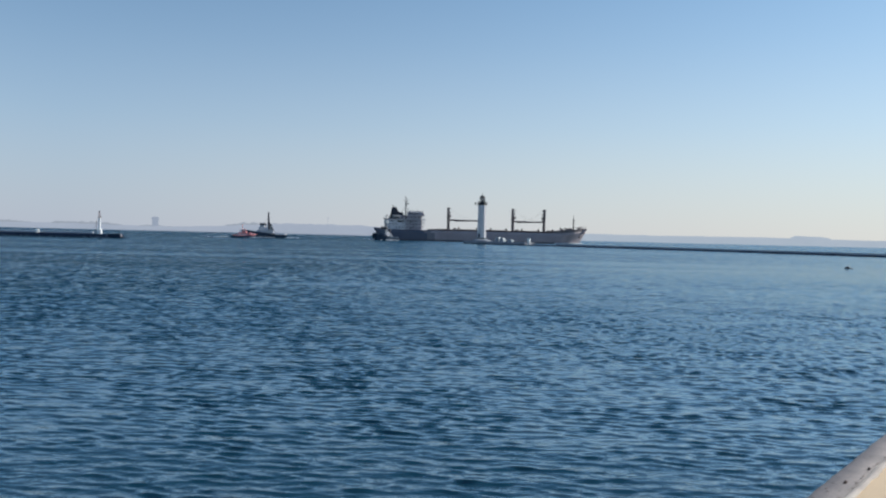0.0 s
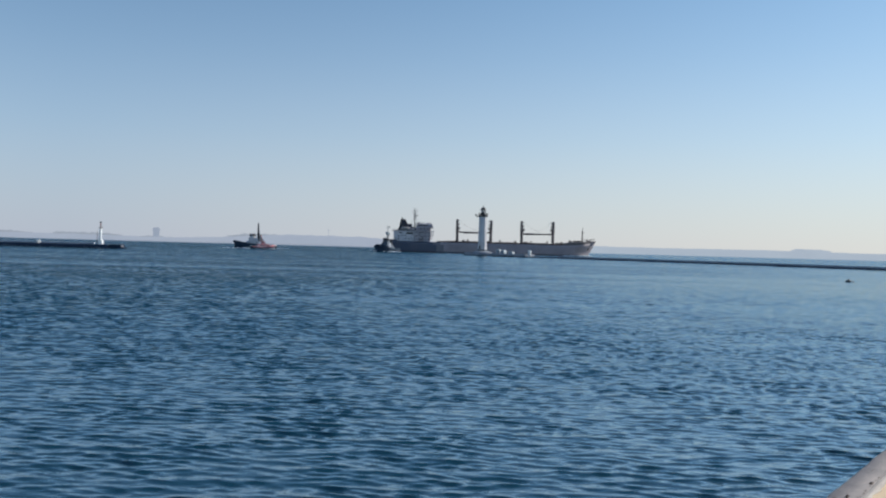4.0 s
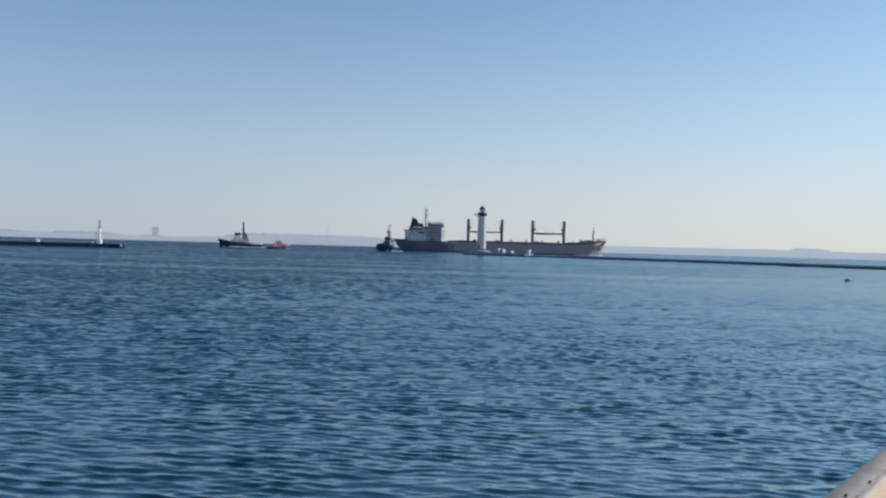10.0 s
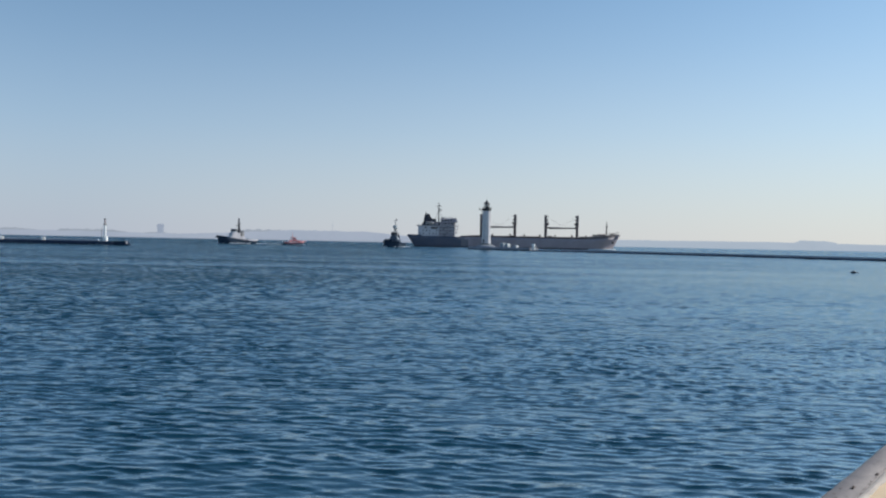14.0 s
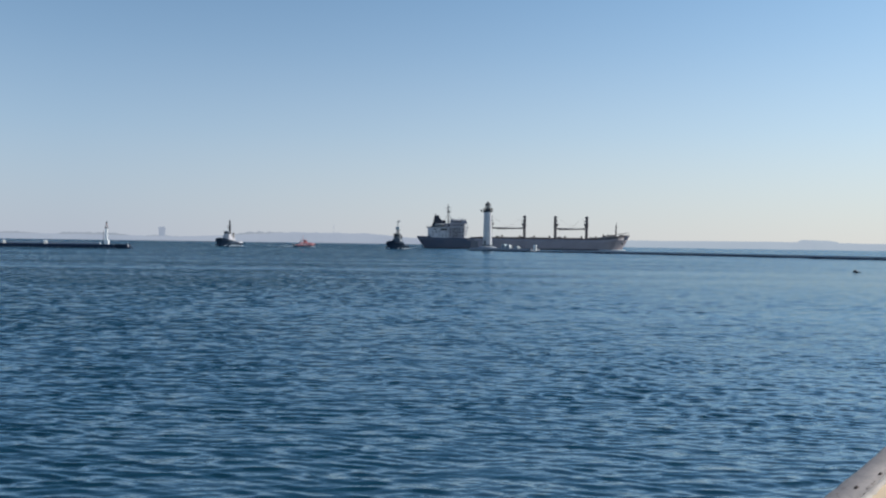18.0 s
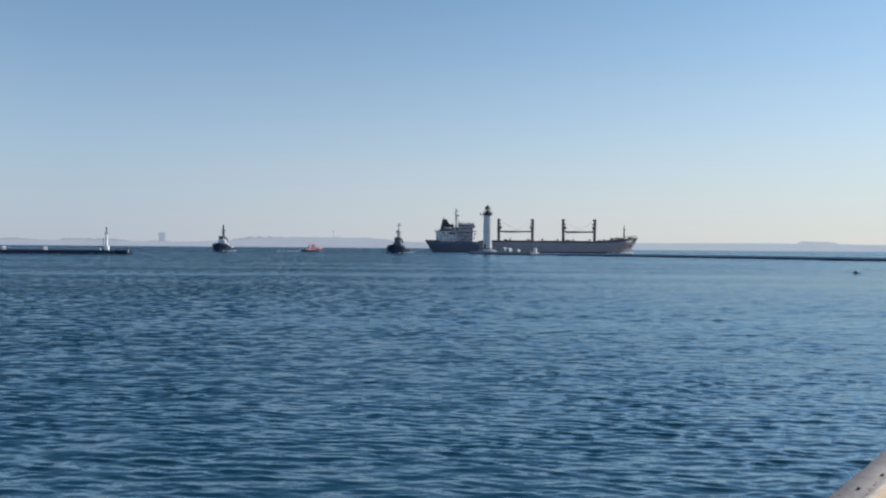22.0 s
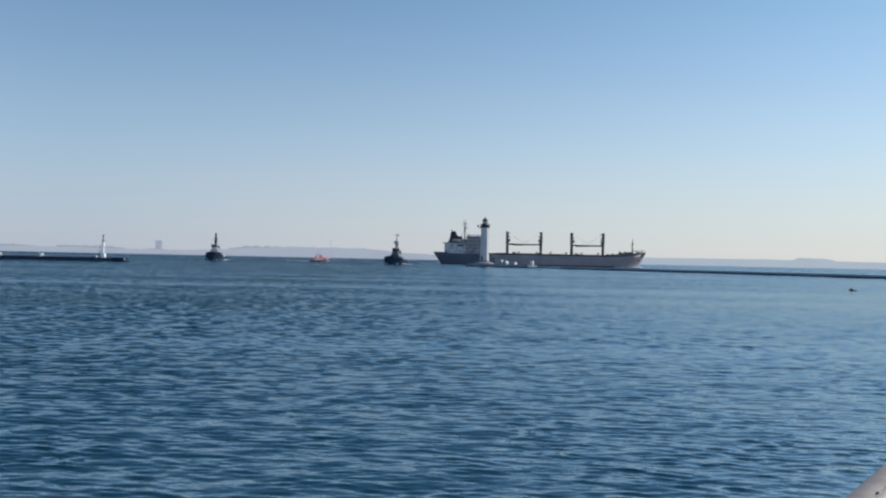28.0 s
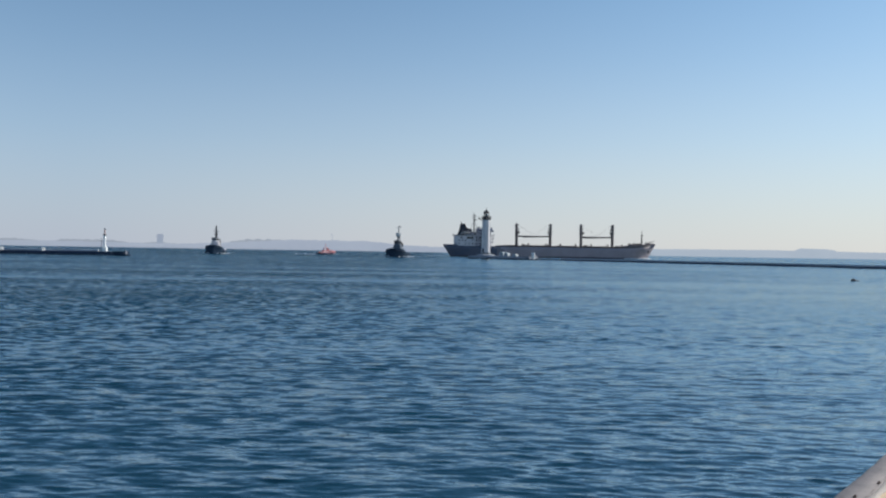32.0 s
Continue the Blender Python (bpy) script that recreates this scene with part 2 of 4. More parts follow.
M_SLATE = material("slate_blue_house_paint", (0.075, 0.098, 0.13), (0.052, 0.07, 0.095), 0.5, scale=0.5, grain=4)
M_FADED = material("faded_red_paint", (0.40, 0.27, 0.26), (0.32, 0.22, 0.21), 0.6, scale=0.8, grain=6)
M_BUFF = material("buff_house_paint", (0.30, 0.29, 0.28), (0.22, 0.21, 0.20), 0.5, scale=0.5, grain=4)
M_PALE = material("pale_grey_house_paint", (0.50, 0.52, 0.52), (0.38, 0.40, 0.40), 0.5, scale=0.5, grain=4)
M_LIGHT = material("lighthouse_limewash", (0.60, 0.58, 0.58), (0.48, 0.46, 0.465), 0.75, scale=0.25, grain=3, depth=0.03)
M_ROCK = material("pale_armour_rock", (0.19, 0.20, 0.21), (0.12, 0.125, 0.13), 0.9, scale=0.5, grain=4, bump=0.6, depth=0.08)
# wet rock; its blue cast is aerial haze put into the colour
M_WET = material("hazy_wet_rock", (0.020, 0.036, 0.062), (0.015, 0.027, 0.048), 0.95, scale=0.5, grain=4, bump=0.6, depth=0.08)
M_APRON = material("pale_grey_concrete", (0.29, 0.31, 0.35), (0.21, 0.225, 0.26), 0.85, scale=0.35, grain=3, bump=0.3, depth=0.03)
# dark concrete, tinted blue to paint the haze over the moles
M_PIER = material("hazy_breakwater_concrete", (0.036, 0.056, 0.095), (0.026, 0.042, 0.074), 0.85, scale=0.2, grain=3, bump=0.4, depth=0.03)
M_PARAPET = material("pale_parapet_concrete", (0.46, 0.49, 0.54), (0.34, 0.365, 0.41), 0.85, scale=0.3, grain=3, bump=0.4, depth=0.03)
M_FOAM = material("white_foam", (0.75, 0.78, 0.80), (0.45, 0.52, 0.58), 0.9, scale=0.9, grain=6, bump=0.5, depth=0.1)
M_CREAM = material("cream_quay_concrete", (0.74, 0.55, 0.35), (0.66, 0.48, 0.30), 0.85, scale=1.5, grain=60, bump=0.25, depth=0.003)
M_COPING = material("worn_pale_coping", (0.60, 0.52, 0.44), (0.40, 0.34, 0.29), 0.85, scale=4, grain=50, bump=0.5, depth=0.006)
M_LEDGE = material("grey_quay_ledge", (0.29, 0.25, 0.235), (0.155, 0.14, 0.14), 0.8, scale=3.5, grain=40, bump=0.4, depth=0.005)
M_GRIT = material("brown_grit", (0.24, 0.19, 0.16), (0.13, 0.105, 0.09), 0.95, scale=20, grain=120, bump=0.4, depth=0.002)
M_RUST = material("rusty_iron", (0.09, 0.05, 0.035), (0.05, 0.03, 0.025), 0.8, scale=12, grain=80, bump=0.5, depth=0.003)


for dull in (M_WET, M_PIER, M_TUG, M_RUBBER, M_NAVY, M_FUNNEL):      # matt, so that no grey sheen covers the blue
    dull.node_tree.nodes["Principled BSDF"].inputs["Specular IOR Level"].default_value = 0.12


# ---- mesh helpers ----
def part(name, bm, mat, parent=None, label="", smooth=False):
    me = bpy.data.meshes.new(name)
    bm.normal_update()
    bm.to_mesh(me)
    bm.free()
    for m in (mat if isinstance(mat, (list, tuple)) else [mat]):
        me.materials.append(m)
    if smooth:
        me.polygons.foreach_set("use_smooth", [True] * len(me.polygons))
    ob = new(name, me)
    ob.parent = parent
    if label:
        tagged(ob, label)
    if mat is M_FOAM:
        tagged(ob, kind="stuff")
    return ob


def box(cx, cy, cz, sx, sy, sz, bm=None, rot=None, bevel=0.0):
    bm = bm or bmesh.new()
    m = Matrix.Translation((cx, cy, cz)) @ (rot or Matrix.Identity(4)) @ Matrix.Diagonal((sx, sy, sz, 1))
    got = bmesh.ops.create_cube(bm, size=1, matrix=m)
    if bevel:
        edges = list({e for v in got["verts"] for e in v.link_edges})
        bmesh.ops.bevel(bm, geom=edges, offset=bevel, segments=1, affect="EDGES")
    return bm


def rod(a, b, r0, r1=None, seg=8, bm=None):
    bm = bm or bmesh.new()
    a, b = Vector(a), Vector(b)
    turn = (b - a).to_track_quat("Z", "Y").to_matrix().to_4x4()
    m = Matrix.Translation((a + b) / 2) @ turn
    bmesh.ops.create_cone(bm, cap_ends=True, segments=seg, radius1=r0, radius2=r0 if r1 is None else r1,
                          depth=(b - a).length, matrix=m)
    return bm


def ball(c, r, sx=1, sy=1, sz=1, bm=None, sub=2):
    bm = bm or bmesh.new()
    bmesh.ops.create_icosphere(bm, subdivisions=sub, radius=r,
                               matrix=Matrix.Translation(c) @ Matrix.Diagonal((sx, sy, sz, 1)))
    return bm


def tapered(x0, x1, half, z0, z1, dx, dy, bm=None):
    """A house tier that narrows upwards: dx at each end, dy at each side."""
    bm = bm or bmesh.new()
    lo = [bm.verts.new(c) for c in ((x0, -half, z0), (x1, -half, z0), (x1, half, z0), (x0, half, z0))]
    hi = [bm.verts.new(c) for c in ((x0 + dx, dy - half, z1), (x1 - dx, dy - half, z1), (x1 - dx, half - dy, z1), (x0 + dx, half - dy, z1))]
    bm.faces.new(lo[::-1])
    bm.faces.new(hi)
    for i in range(4):
        j = (i + 1) % 4
        bm.faces.new((lo[i], lo[j], hi[j], hi[i]))
    bmesh.ops.bevel(bm, geom=bm.edges[:], offset=0.12, segments=1, affect="EDGES")
    return bm


def prism(outline, y0, y1, bm=None):
    """A side outline in x, z given depth from y0 to y1."""
    bm = bm or bmesh.new()
    a = [bm.verts.new((x, y0, z)) for x, z in outline]
    b = [bm.verts.new((x, y1, z)) for x, z in outline]
    bm.faces.new(a)
    bm.faces.new(b[::-1])
    for i in range(len(a)):
        j = (i + 1) % len(a)
        bm.faces.new((a[i], b[i], b[j], a[j]))
    bmesh.ops.recalc_face_normals(bm, faces=bm.faces[:])
    return bm


def turned(profile, seg=24, bm=None, at=(0, 0, 0), spin=0.0):
    """A lathe shape from (radius, height) pairs."""
    bm = bm or bmesh.new()
    rings = []
    for r, z in profile:
        rings.append([bm.verts.new((at[0] + r * math.cos(spin + 2 * math.pi * i / seg),
                                    at[1] + r * math.sin(spin + 2 * math.pi * i / seg), at[2] + z)) for i in range(seg)])
    for a, b in zip(rings, rings[1:]):
        for i in range(seg):
            j = (i + 1) % seg
            bm.faces.new((a[i], a[j], b[j], b[i]))
    bm.faces.new(rings[0][::-1])
    bm.faces.new(rings[-1])
    return bm


def hull_mesh(length, beam, deck, keel, stern=0.8, rake=0.05, entry=0.16, n=40, low=None):
    """A lofted hull, bow to +x. deck(s): deck height along s from 0 (stern) to 1 (bow). Two slots: paint, boot."""
    bm = bmesh.new()
    rows = []
    for i in range(n + 1):
        s = i / n
        wl = min(1.0, stern + (1 - stern) * min(1, s / 0.14)) * (1 - max(0, (s - (1 - entry)) / entry) ** 1.8)
        top = min(1.0, stern + 0.08 + (1 - stern) * min(1, s / 0.10)) * (1 - max(0, (s - (1 - entry * 0.7)) / (entry * 0.7)) ** 2.6)
        zd = deck(s)
        row = []
        for k, f in ((-1, 0.0), (-0.5, 0.0), (0.12, 0.0), (0.45, 0.3), (0.75, 0.65), (1.0, 1.0)):
            z = k * keel if k < 0 else k * zd
            half = beam / 2 * ((wl if k >= 0 else wl * (0.8 if k < -0.6 else 0.97)) * (1 - f) + top * f)
            ahead = max(0, (s - 0.8) / 0.2)
            aft = max(0, (0.1 - s) / 0.1)
            x = -length / 2 + length * s - rake * length * ahead * (1 - max(0, k)) - 0.035 * length * -aft * (1 - max(0, k))
            row.append((x, max(half, 0.02 * beam), z))
        rows.append(row)
    sides = []
    for sign in (-1, 1):
        sides.append([[bm.verts.new((x, sign * y, z)) for x, y, z in row] for row in rows])
    for sign, grid in zip((-1, 1), sides):
        for a, b in zip(grid, grid[1:]):
            for k in range(5):
                f = bm.faces.new((a[k], b[k], b[k + 1], a[k + 1]) if sign < 0 else (a[k], a[k + 1], b[k + 1], b[k]))
                f.material_index = 1 if k < 2 else 0
                f.smooth = True
    p, q = sides
    for i in range(n):
        bm.faces.new((p[i][5], p[i + 1][5], q[i + 1][5], q[i][5]))
        bm.faces.new((p[i][0], q[i][0], q[i + 1][0], p[i + 1][0]))
    for i, e in ((0, 1), (n, -1)):
        for k in range(5):
            c = (p[i][k], p[i][k + 1], q[i][k + 1], q[i][k])
            bm.faces.new(c if e > 0 else c[::-1])
    tops = [(r[5][0], r[5][1], r[5][2]) for r in rows]
    return bm, tops


def bulwark(tops, lo, hi, height, thick=0.25, flare=0.0):
    """A standing plate round the deck edge over a stretch of the hull's stations."""
    bm = bmesh.new()
    use = tops[lo:hi]
    line = [(x, -y) for x, y, z in use] + [(x, y) for x, y, z in reversed(use)]
    zs = [z for x, y, z in use] + [z for x, y, z in reversed(use)]
    if lo == 0:
        line, zs = line[len(use):] + line[:len(use)], zs[len(use):] + zs[:len(use)]
    rings = []
    for (x, y), z in zip(line, zs):
        inx, iny = x, y - math.copysign(min(thick, abs(y) * 0.9), y)
        rings.append([bm.verts.new(c) for c in ((x, y, z), (x + flare, y, z + height), (inx + flare, iny, z + height), (inx, iny, z))])
    for a, b in zip(rings, rings[1:]):
        for k in range(4):
            j = (k + 1) % 4
            bm.faces.new((a[k], b[k], b[j], a[j]))
    bm.faces.new(rings[0])
    bm.faces.new(rings[-1][::-1])
    bmesh.ops.recalc_face_normals(bm, faces=bm.faces[:])
    return bm


def railing(points, height=1.0, post=0.05, gap=3.0):
    bm = bmesh.new()
    for a, b in zip(points, points[1:]):
        a, b = Vector(a), Vector(b)
        steps = max(1, round((b - a).length / gap))
        for i in range(steps + 1):
            p = a.lerp(b, i / steps)
            rod(p, p + Vector((0, 0, height)), post, seg=4, bm=bm)
        for h in (0.5, 1.0):
            rod(a + Vector((0, 0, height * h)), b + Vector((0, 0, height * h)), post, seg=4, bm=bm)
    return bm


# ---- sea ----
STEEP, FAR_CALM = 0.049, 0.79


def build_sea():
    """The whole sheet drifts with the waves, so its fine part is longer than what is seen at one time."""
    rng = np.random.default_rng(4)
    ys = [-900.0, -500.0, -250.0, -120.0, -60.0, -40.0, -28.0, -20.0]
    y = -15.0
    while y < 5300:
        ys.append(y)
        y += 0.15 if y < -7 else max(0.062, 0.0052 * (y - 14)) if y < 75 else 0.0092 * (y - 40)
    ys = np.array(ys)
    cols = 1020
    u = np.linspace(-1, 1, cols)
    half = 5 + 0.61 * (np.maximum(ys, -14) + 16) + np.where(ys > 420, (ys - 420) * 0.4, 0) + np.where(ys < -15.5, 600, 0)
    x = u[None, :] * half[:, None]
    for edge, side in ((0, -1), (1, 1)):      # still water beside the fine part, out to the sides of the place
        x[:, -1 if edge else 0] = side * (half + 900)
        x[:, -2 if edge else 1] = side * (half + 90)
    yy = np.repeat(ys[:, None], cols, 1)
    step = np.maximum(np.gradient(ys), 2 * half / cols)[:, None]
    z, sx, sy = np.zeros_like(x), np.zeros_like(x), np.zeros_like(x)
    count = 190
    gust = 1 + 0.18 * np.sin(x * 0.31 + yy * 0.41 + 1) * np.sin(yy * 0.29 - x * 0.15) + 0.10 * np.sin(yy * 0.083 + 0.037 * x + 2)
    gust *= 1 + 0.25 * np.sin(x * 0.93 - yy * 0.61) * np.sin(yy * 1.13 + x * 0.37 + 4)
    lean = np.clip(1 - (yy - 20) / 50, 0, 1)      # the chop is shorter and steeper to the east, the more so farther out
    gust *= 1.06 + (0.34 * (1 - lean) + 0.04 * lean) * u[None, :]
    band = np.sin(0.085 * yy + 1.3 * np.sin(0.012 * x + 0.5)) * np.sin(0.031 * yy - 0.008 * x + 2)
    gust *= 1 - 0.55 * np.clip((band - 0.55) / 0.25, 0, 1) * (yy > 45)      # smooth slicks on the open water
    gust *= 1 - FAR_CALM * np.clip((yy - 22) / 55, 0, 1)
    for i in range(count):
        lam = 0.13 * (30 / 0.13) ** (i / (count - 1)) * rng.uniform(0.95, 1.05)
        angle = math.radians(266) + rng.normal(0, 0.31 if lam < 1.2 else 0.40)
        k = 2 * math.pi / lam
        kx, ky = k * math.cos(angle), k * math.sin(angle)
        # short chop near by; farther out only the longer waves that the mesh can carry
        longest = np.maximum(0.25, 3.1 * step)
        steep = STEEP * np.minimum(1, longest / lam) ** 1.5 * min(1, lam / 0.2) ** 0.5 * np.clip((lam / step - 2.2) / 1.5, 0, 1)
        use = np.nonzero(steep[:, 0] > 0.002)[0]
        if not len(use):
            continue
        lo, hi = use[0], use[-1] + 1
        amp = (steep * lam / (2 * math.pi))[lo:hi] * gust[lo:hi]
        ph = kx * x[lo:hi] + ky * yy[lo:hi] + rng.uniform(0, 6.283)
        z[lo:hi] += amp * np.cos(ph)
        s = amp * (0.6 * np.sin(ph) - 1.5 * np.cos(ph))      # crests lean forward with the wind
        sx[lo:hi] += s * math.cos(angle)
        sy[lo:hi] += s * math.sin(angle)
    near = (ys > -15.5)[:, None] * (np.abs(x) <= half[:, None] + 1)
    co = np.stack((x - sx * near, yy - sy * near, z * near), -1).reshape(-1, 3)
    r, c = len(ys), cols
    idx = np.arange(r * c).reshape(r, c)
    quads = np.stack((idx[:-1, :-1], idx[:-1, 1:], idx[1:, 1:], idx[1:, :-1]), -1).reshape(-1, 4)
    me = bpy.data.meshes.new("sea")
    me.vertices.add(len(co))
    me.vertices.foreach_set("co", co.astype(np.float32).ravel())
    me.loops.add(quads.size)
    me.loops.foreach_set("vertex_index", quads.astype(np.int32).ravel())
    me.polygons.add(len(quads))
    me.polygons.foreach_set("loop_start", np.arange(0, quads.size, 4, dtype=np.int32))
    me.polygons.foreach_set("use_smooth", np.ones(len(quads), dtype=bool))
    me.update(calc_edges=True)
    me.materials.append(M_WATER)
    return tagged(new("water", me), "choppy deep blue harbour sea with short wind waves", "sea", kind="structure")


sea = build_sea()


# ---- far shore ----
def ridge(name, x0, x1, y, height, mat, label, depth=500, n=480, rough=1.0):
    """A low hazy range of land; height(x) in metres."""
    bm = bmesh.new()
    rows = []
    for i in range(n + 1):
        x = x0 + (x1 - x0) * i / n
        h = max(0.5, height(x) + rough * (4.5 * noise.noise((x * 0.012, y * 0.01, 0)) + 2.5 * noise.noise((x * 0.04, 3, 0))))
        rows.append([bm.verts.new((x, y + d * depth, z)) for d, z in ((0, -3), (0.0, h * 0.35), (0.12, h * 0.85), (0.35, h), (1, -3))])
    for a, b in zip(rows, rows[1:]):
        for k in range(4):
            bm.faces.new((a[k], b[k], b[k + 1], a[k + 1])).smooth = True
    bm.faces.new(rows[0])
    bm.faces.new(rows[-1][::-1])
    return tagged(part(name, bm, mat), label, "shore", kind="structure")


def bell(x, c, w):
    return math.exp(-((x - c) / w) ** 2)


P = 4300 / 1357.9
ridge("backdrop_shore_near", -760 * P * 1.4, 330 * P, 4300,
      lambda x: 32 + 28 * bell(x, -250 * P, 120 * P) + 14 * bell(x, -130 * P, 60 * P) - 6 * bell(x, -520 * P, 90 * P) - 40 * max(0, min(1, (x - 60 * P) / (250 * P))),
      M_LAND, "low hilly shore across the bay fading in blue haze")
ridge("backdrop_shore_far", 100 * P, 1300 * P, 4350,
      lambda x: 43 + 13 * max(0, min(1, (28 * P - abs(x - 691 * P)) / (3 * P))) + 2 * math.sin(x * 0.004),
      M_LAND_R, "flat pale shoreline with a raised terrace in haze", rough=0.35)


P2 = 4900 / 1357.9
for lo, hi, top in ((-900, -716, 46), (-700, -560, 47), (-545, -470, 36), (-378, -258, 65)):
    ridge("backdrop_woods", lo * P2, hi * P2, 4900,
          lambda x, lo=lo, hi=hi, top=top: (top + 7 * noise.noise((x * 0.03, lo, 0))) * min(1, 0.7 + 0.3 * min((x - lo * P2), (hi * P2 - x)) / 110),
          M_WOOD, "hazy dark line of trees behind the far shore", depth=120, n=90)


def far_tower():
    t = tagged(new("tower_block"), "hazy square tower building with a flared top on the far shore", "building")
    t.location = (-0.3668 * 4480, 4480, 0)
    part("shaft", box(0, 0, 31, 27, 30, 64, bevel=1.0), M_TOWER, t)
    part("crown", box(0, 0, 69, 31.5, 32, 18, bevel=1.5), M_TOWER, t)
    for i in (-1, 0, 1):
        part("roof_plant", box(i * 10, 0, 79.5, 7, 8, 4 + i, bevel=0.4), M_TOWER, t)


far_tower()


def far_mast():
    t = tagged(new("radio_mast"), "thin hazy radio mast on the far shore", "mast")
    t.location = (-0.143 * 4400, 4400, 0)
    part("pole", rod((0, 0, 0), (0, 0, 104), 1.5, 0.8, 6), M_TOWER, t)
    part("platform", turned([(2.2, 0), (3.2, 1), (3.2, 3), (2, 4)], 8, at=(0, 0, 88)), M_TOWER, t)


far_mast()


# ---- breakwaters ----
def boulder_bank(name, line, width, top, count, mat, label, seed, size=(1.0, 2.0), parent=None):
    """Tumbled rocks along a line of (x, y) points, one joined mesh."""
    rng = random.Random(seed)
    base = bmesh.new()
    bmesh.ops.create_icosphere(base, subdivisions=1, radius=1)
    shape = [v.co.copy() for v in base.verts]
    tris = [[v.index for v in f.verts] for f in base.faces]
    base.free()
    lens = [math.dist(a, b) for a, b in zip(line, line[1:])]
    verts, faces = [], []
    for _ in range(count):
        d = rng.uniform(0, sum(lens))
        for (a, b), ln in zip(zip(line, line[1:]), lens):
            if d <= ln:
                break
            d -= ln
        ax, ay = (b[0] - a[0]) / ln, (b[1] - a[1]) / ln
        off = rng.uniform(-1, 1)
        x, y = a[0] + ax * d - ay * off * width / 2, a[1] + ay * d + ax * off * width / 2
        z = top * (1 - abs(off) ** 1.5) + rng.uniform(-0.5, 0.2)
        r = rng.uniform(*size) / 2
        turn = Euler([rng.uniform(0, 6.28) for _ in range(3)]).to_matrix()
        stretch = Vector((rng.uniform(0.8, 1.3), rng.uniform(0.7, 1.1), rng.uniform(0.6, 0.95)))
        start = len(verts)
        for v in shape:
            w = turn @ Vector((v.x * stretch.x, v.y * stretch.y, v.z * stretch.z)) * r * rng.uniform(0.85, 1.15)
            verts.append((x + w.x, y + w.y, z + w.z))
        faces += [[start + i for i in f] for f in tris]
    me = bpy.data.meshes.new(name)
    me.from_pydata(verts, [], faces)
    me.materials.append(mat)
    ob = new(name, me)
    if parent:
        ob.parent = parent
        return tagged(ob, label, kind="stuff")
    return tagged(ob, label, "rocks", kind="stuff")


def wall_strip(line, width, z0, z1, lip=0.0):
    """A long cap with mitred bends along (x, y) points."""
    bm = bmesh.new()
    rows = []
    for i, p in enumerate(line):
        a, b = line[max(0, i - 1)], line[min(len(line) - 1, i + 1)]
        d = math.dist(a, b)
        nx, ny = -(b[1] - a[1]) / d, (b[0] - a[0]) / d
        h = width / 2
        rows.append([bm.verts.new((p[0] + nx * o, p[1] + ny * o, z)) for o, z in
                     ((-h, z0), (-h, z1), (-h + 0.12, z1 + 0.15), (h - 0.12, z1 + 0.15), (h, z1), (h, z0))])
    for a, b in zip(rows, rows[1:]):
        for k in range(6):
            j = (k + 1) % 6
            bm.faces.new((a[k], b[k], b[j], a[j]))
    bm.faces.new(rows[0])
    bm.faces.new(rows[-1][::-1])
    bmesh.ops.recalc_face_normals(bm, faces=bm.faces[:])
    return bm


AX, AY = 0.688, -0.726          # along the lighthouse mole, towards the land
BX, BY = 0.726, 0.688           # across it, to the open sea
TIP = (16.8, 447.0)


def mole(s, across):
    return TIP[0] + AX * s + BX * across, TIP[1] + AY * s + BY * across


right_line = [mole(10, 6), mole(60, 6), mole(110, 6), mole(148, 6), (166, 275), (196, 222), (240, 150)]
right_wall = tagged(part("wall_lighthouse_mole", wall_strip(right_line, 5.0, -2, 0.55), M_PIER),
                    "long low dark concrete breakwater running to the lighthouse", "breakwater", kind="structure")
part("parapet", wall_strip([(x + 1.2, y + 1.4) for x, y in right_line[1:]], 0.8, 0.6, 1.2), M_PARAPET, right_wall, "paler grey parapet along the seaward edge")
boulder_bank("armour_rock", [mole(4, 3), mole(60, 3), mole(148, 3), (163, 272), (192, 218), (236, 148)], 5.0, -0.15, 1500, M_WET,
             "dark wet boulders along the foot of the breakwater", 3, (0.6, 1.1))
apron = part("apron", wall_strip([mole(-2.5, 5.4), mole(4, 4.4), mole(20, 3.6), mole(44, 4.2)], 8.6, 0.3, 1.65), M_APRON, right_wall, "smooth pale grey concrete apron round the lighthouse")
part("footing", wall_strip([mole(-3.0, 5.4), mole(4, 4.4), mole(20, 3.6), mole(46.5, 4.2)], 9.4, -1.5, 0.35), M_WET, apron, "dark weedy footing at the waterline")
part("mound", turned([(5.6, 0.2), (5.4, 2.2), (4.9, 2.5), (4.0, 2.7), (3.0, 2.9)], 20, at=(*mole(7.5, 5.1), 0)), M_APRON, apron, "low round concrete step under the tower")
boulder_bank("head_rock", [mole(-6.5, 4), mole(6, 0.3), mole(20, -0.6), mole(44, 0)], 2.6, 0.2, 220, M_WET,
             "dark wet boulders at the foot of the lighthouse apron", 5, (0.7, 1.5))

left_line = [(-132.0, 309.5), (-150, 309.5), (-200, 309), (-330, 308)]
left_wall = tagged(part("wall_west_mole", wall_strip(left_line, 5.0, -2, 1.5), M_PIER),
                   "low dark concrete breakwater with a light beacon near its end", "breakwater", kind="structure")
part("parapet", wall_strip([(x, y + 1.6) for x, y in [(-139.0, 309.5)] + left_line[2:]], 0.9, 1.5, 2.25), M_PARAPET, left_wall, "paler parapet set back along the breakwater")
boulder_bank("foot_rock", [(-130.5, 306.5), (-200, 306), (-330, 305)], 5.0, 0.1, 1300, M_WET,
             "dark wet boulders along the foot of the west breakwater", 8, (0.7, 1.5))


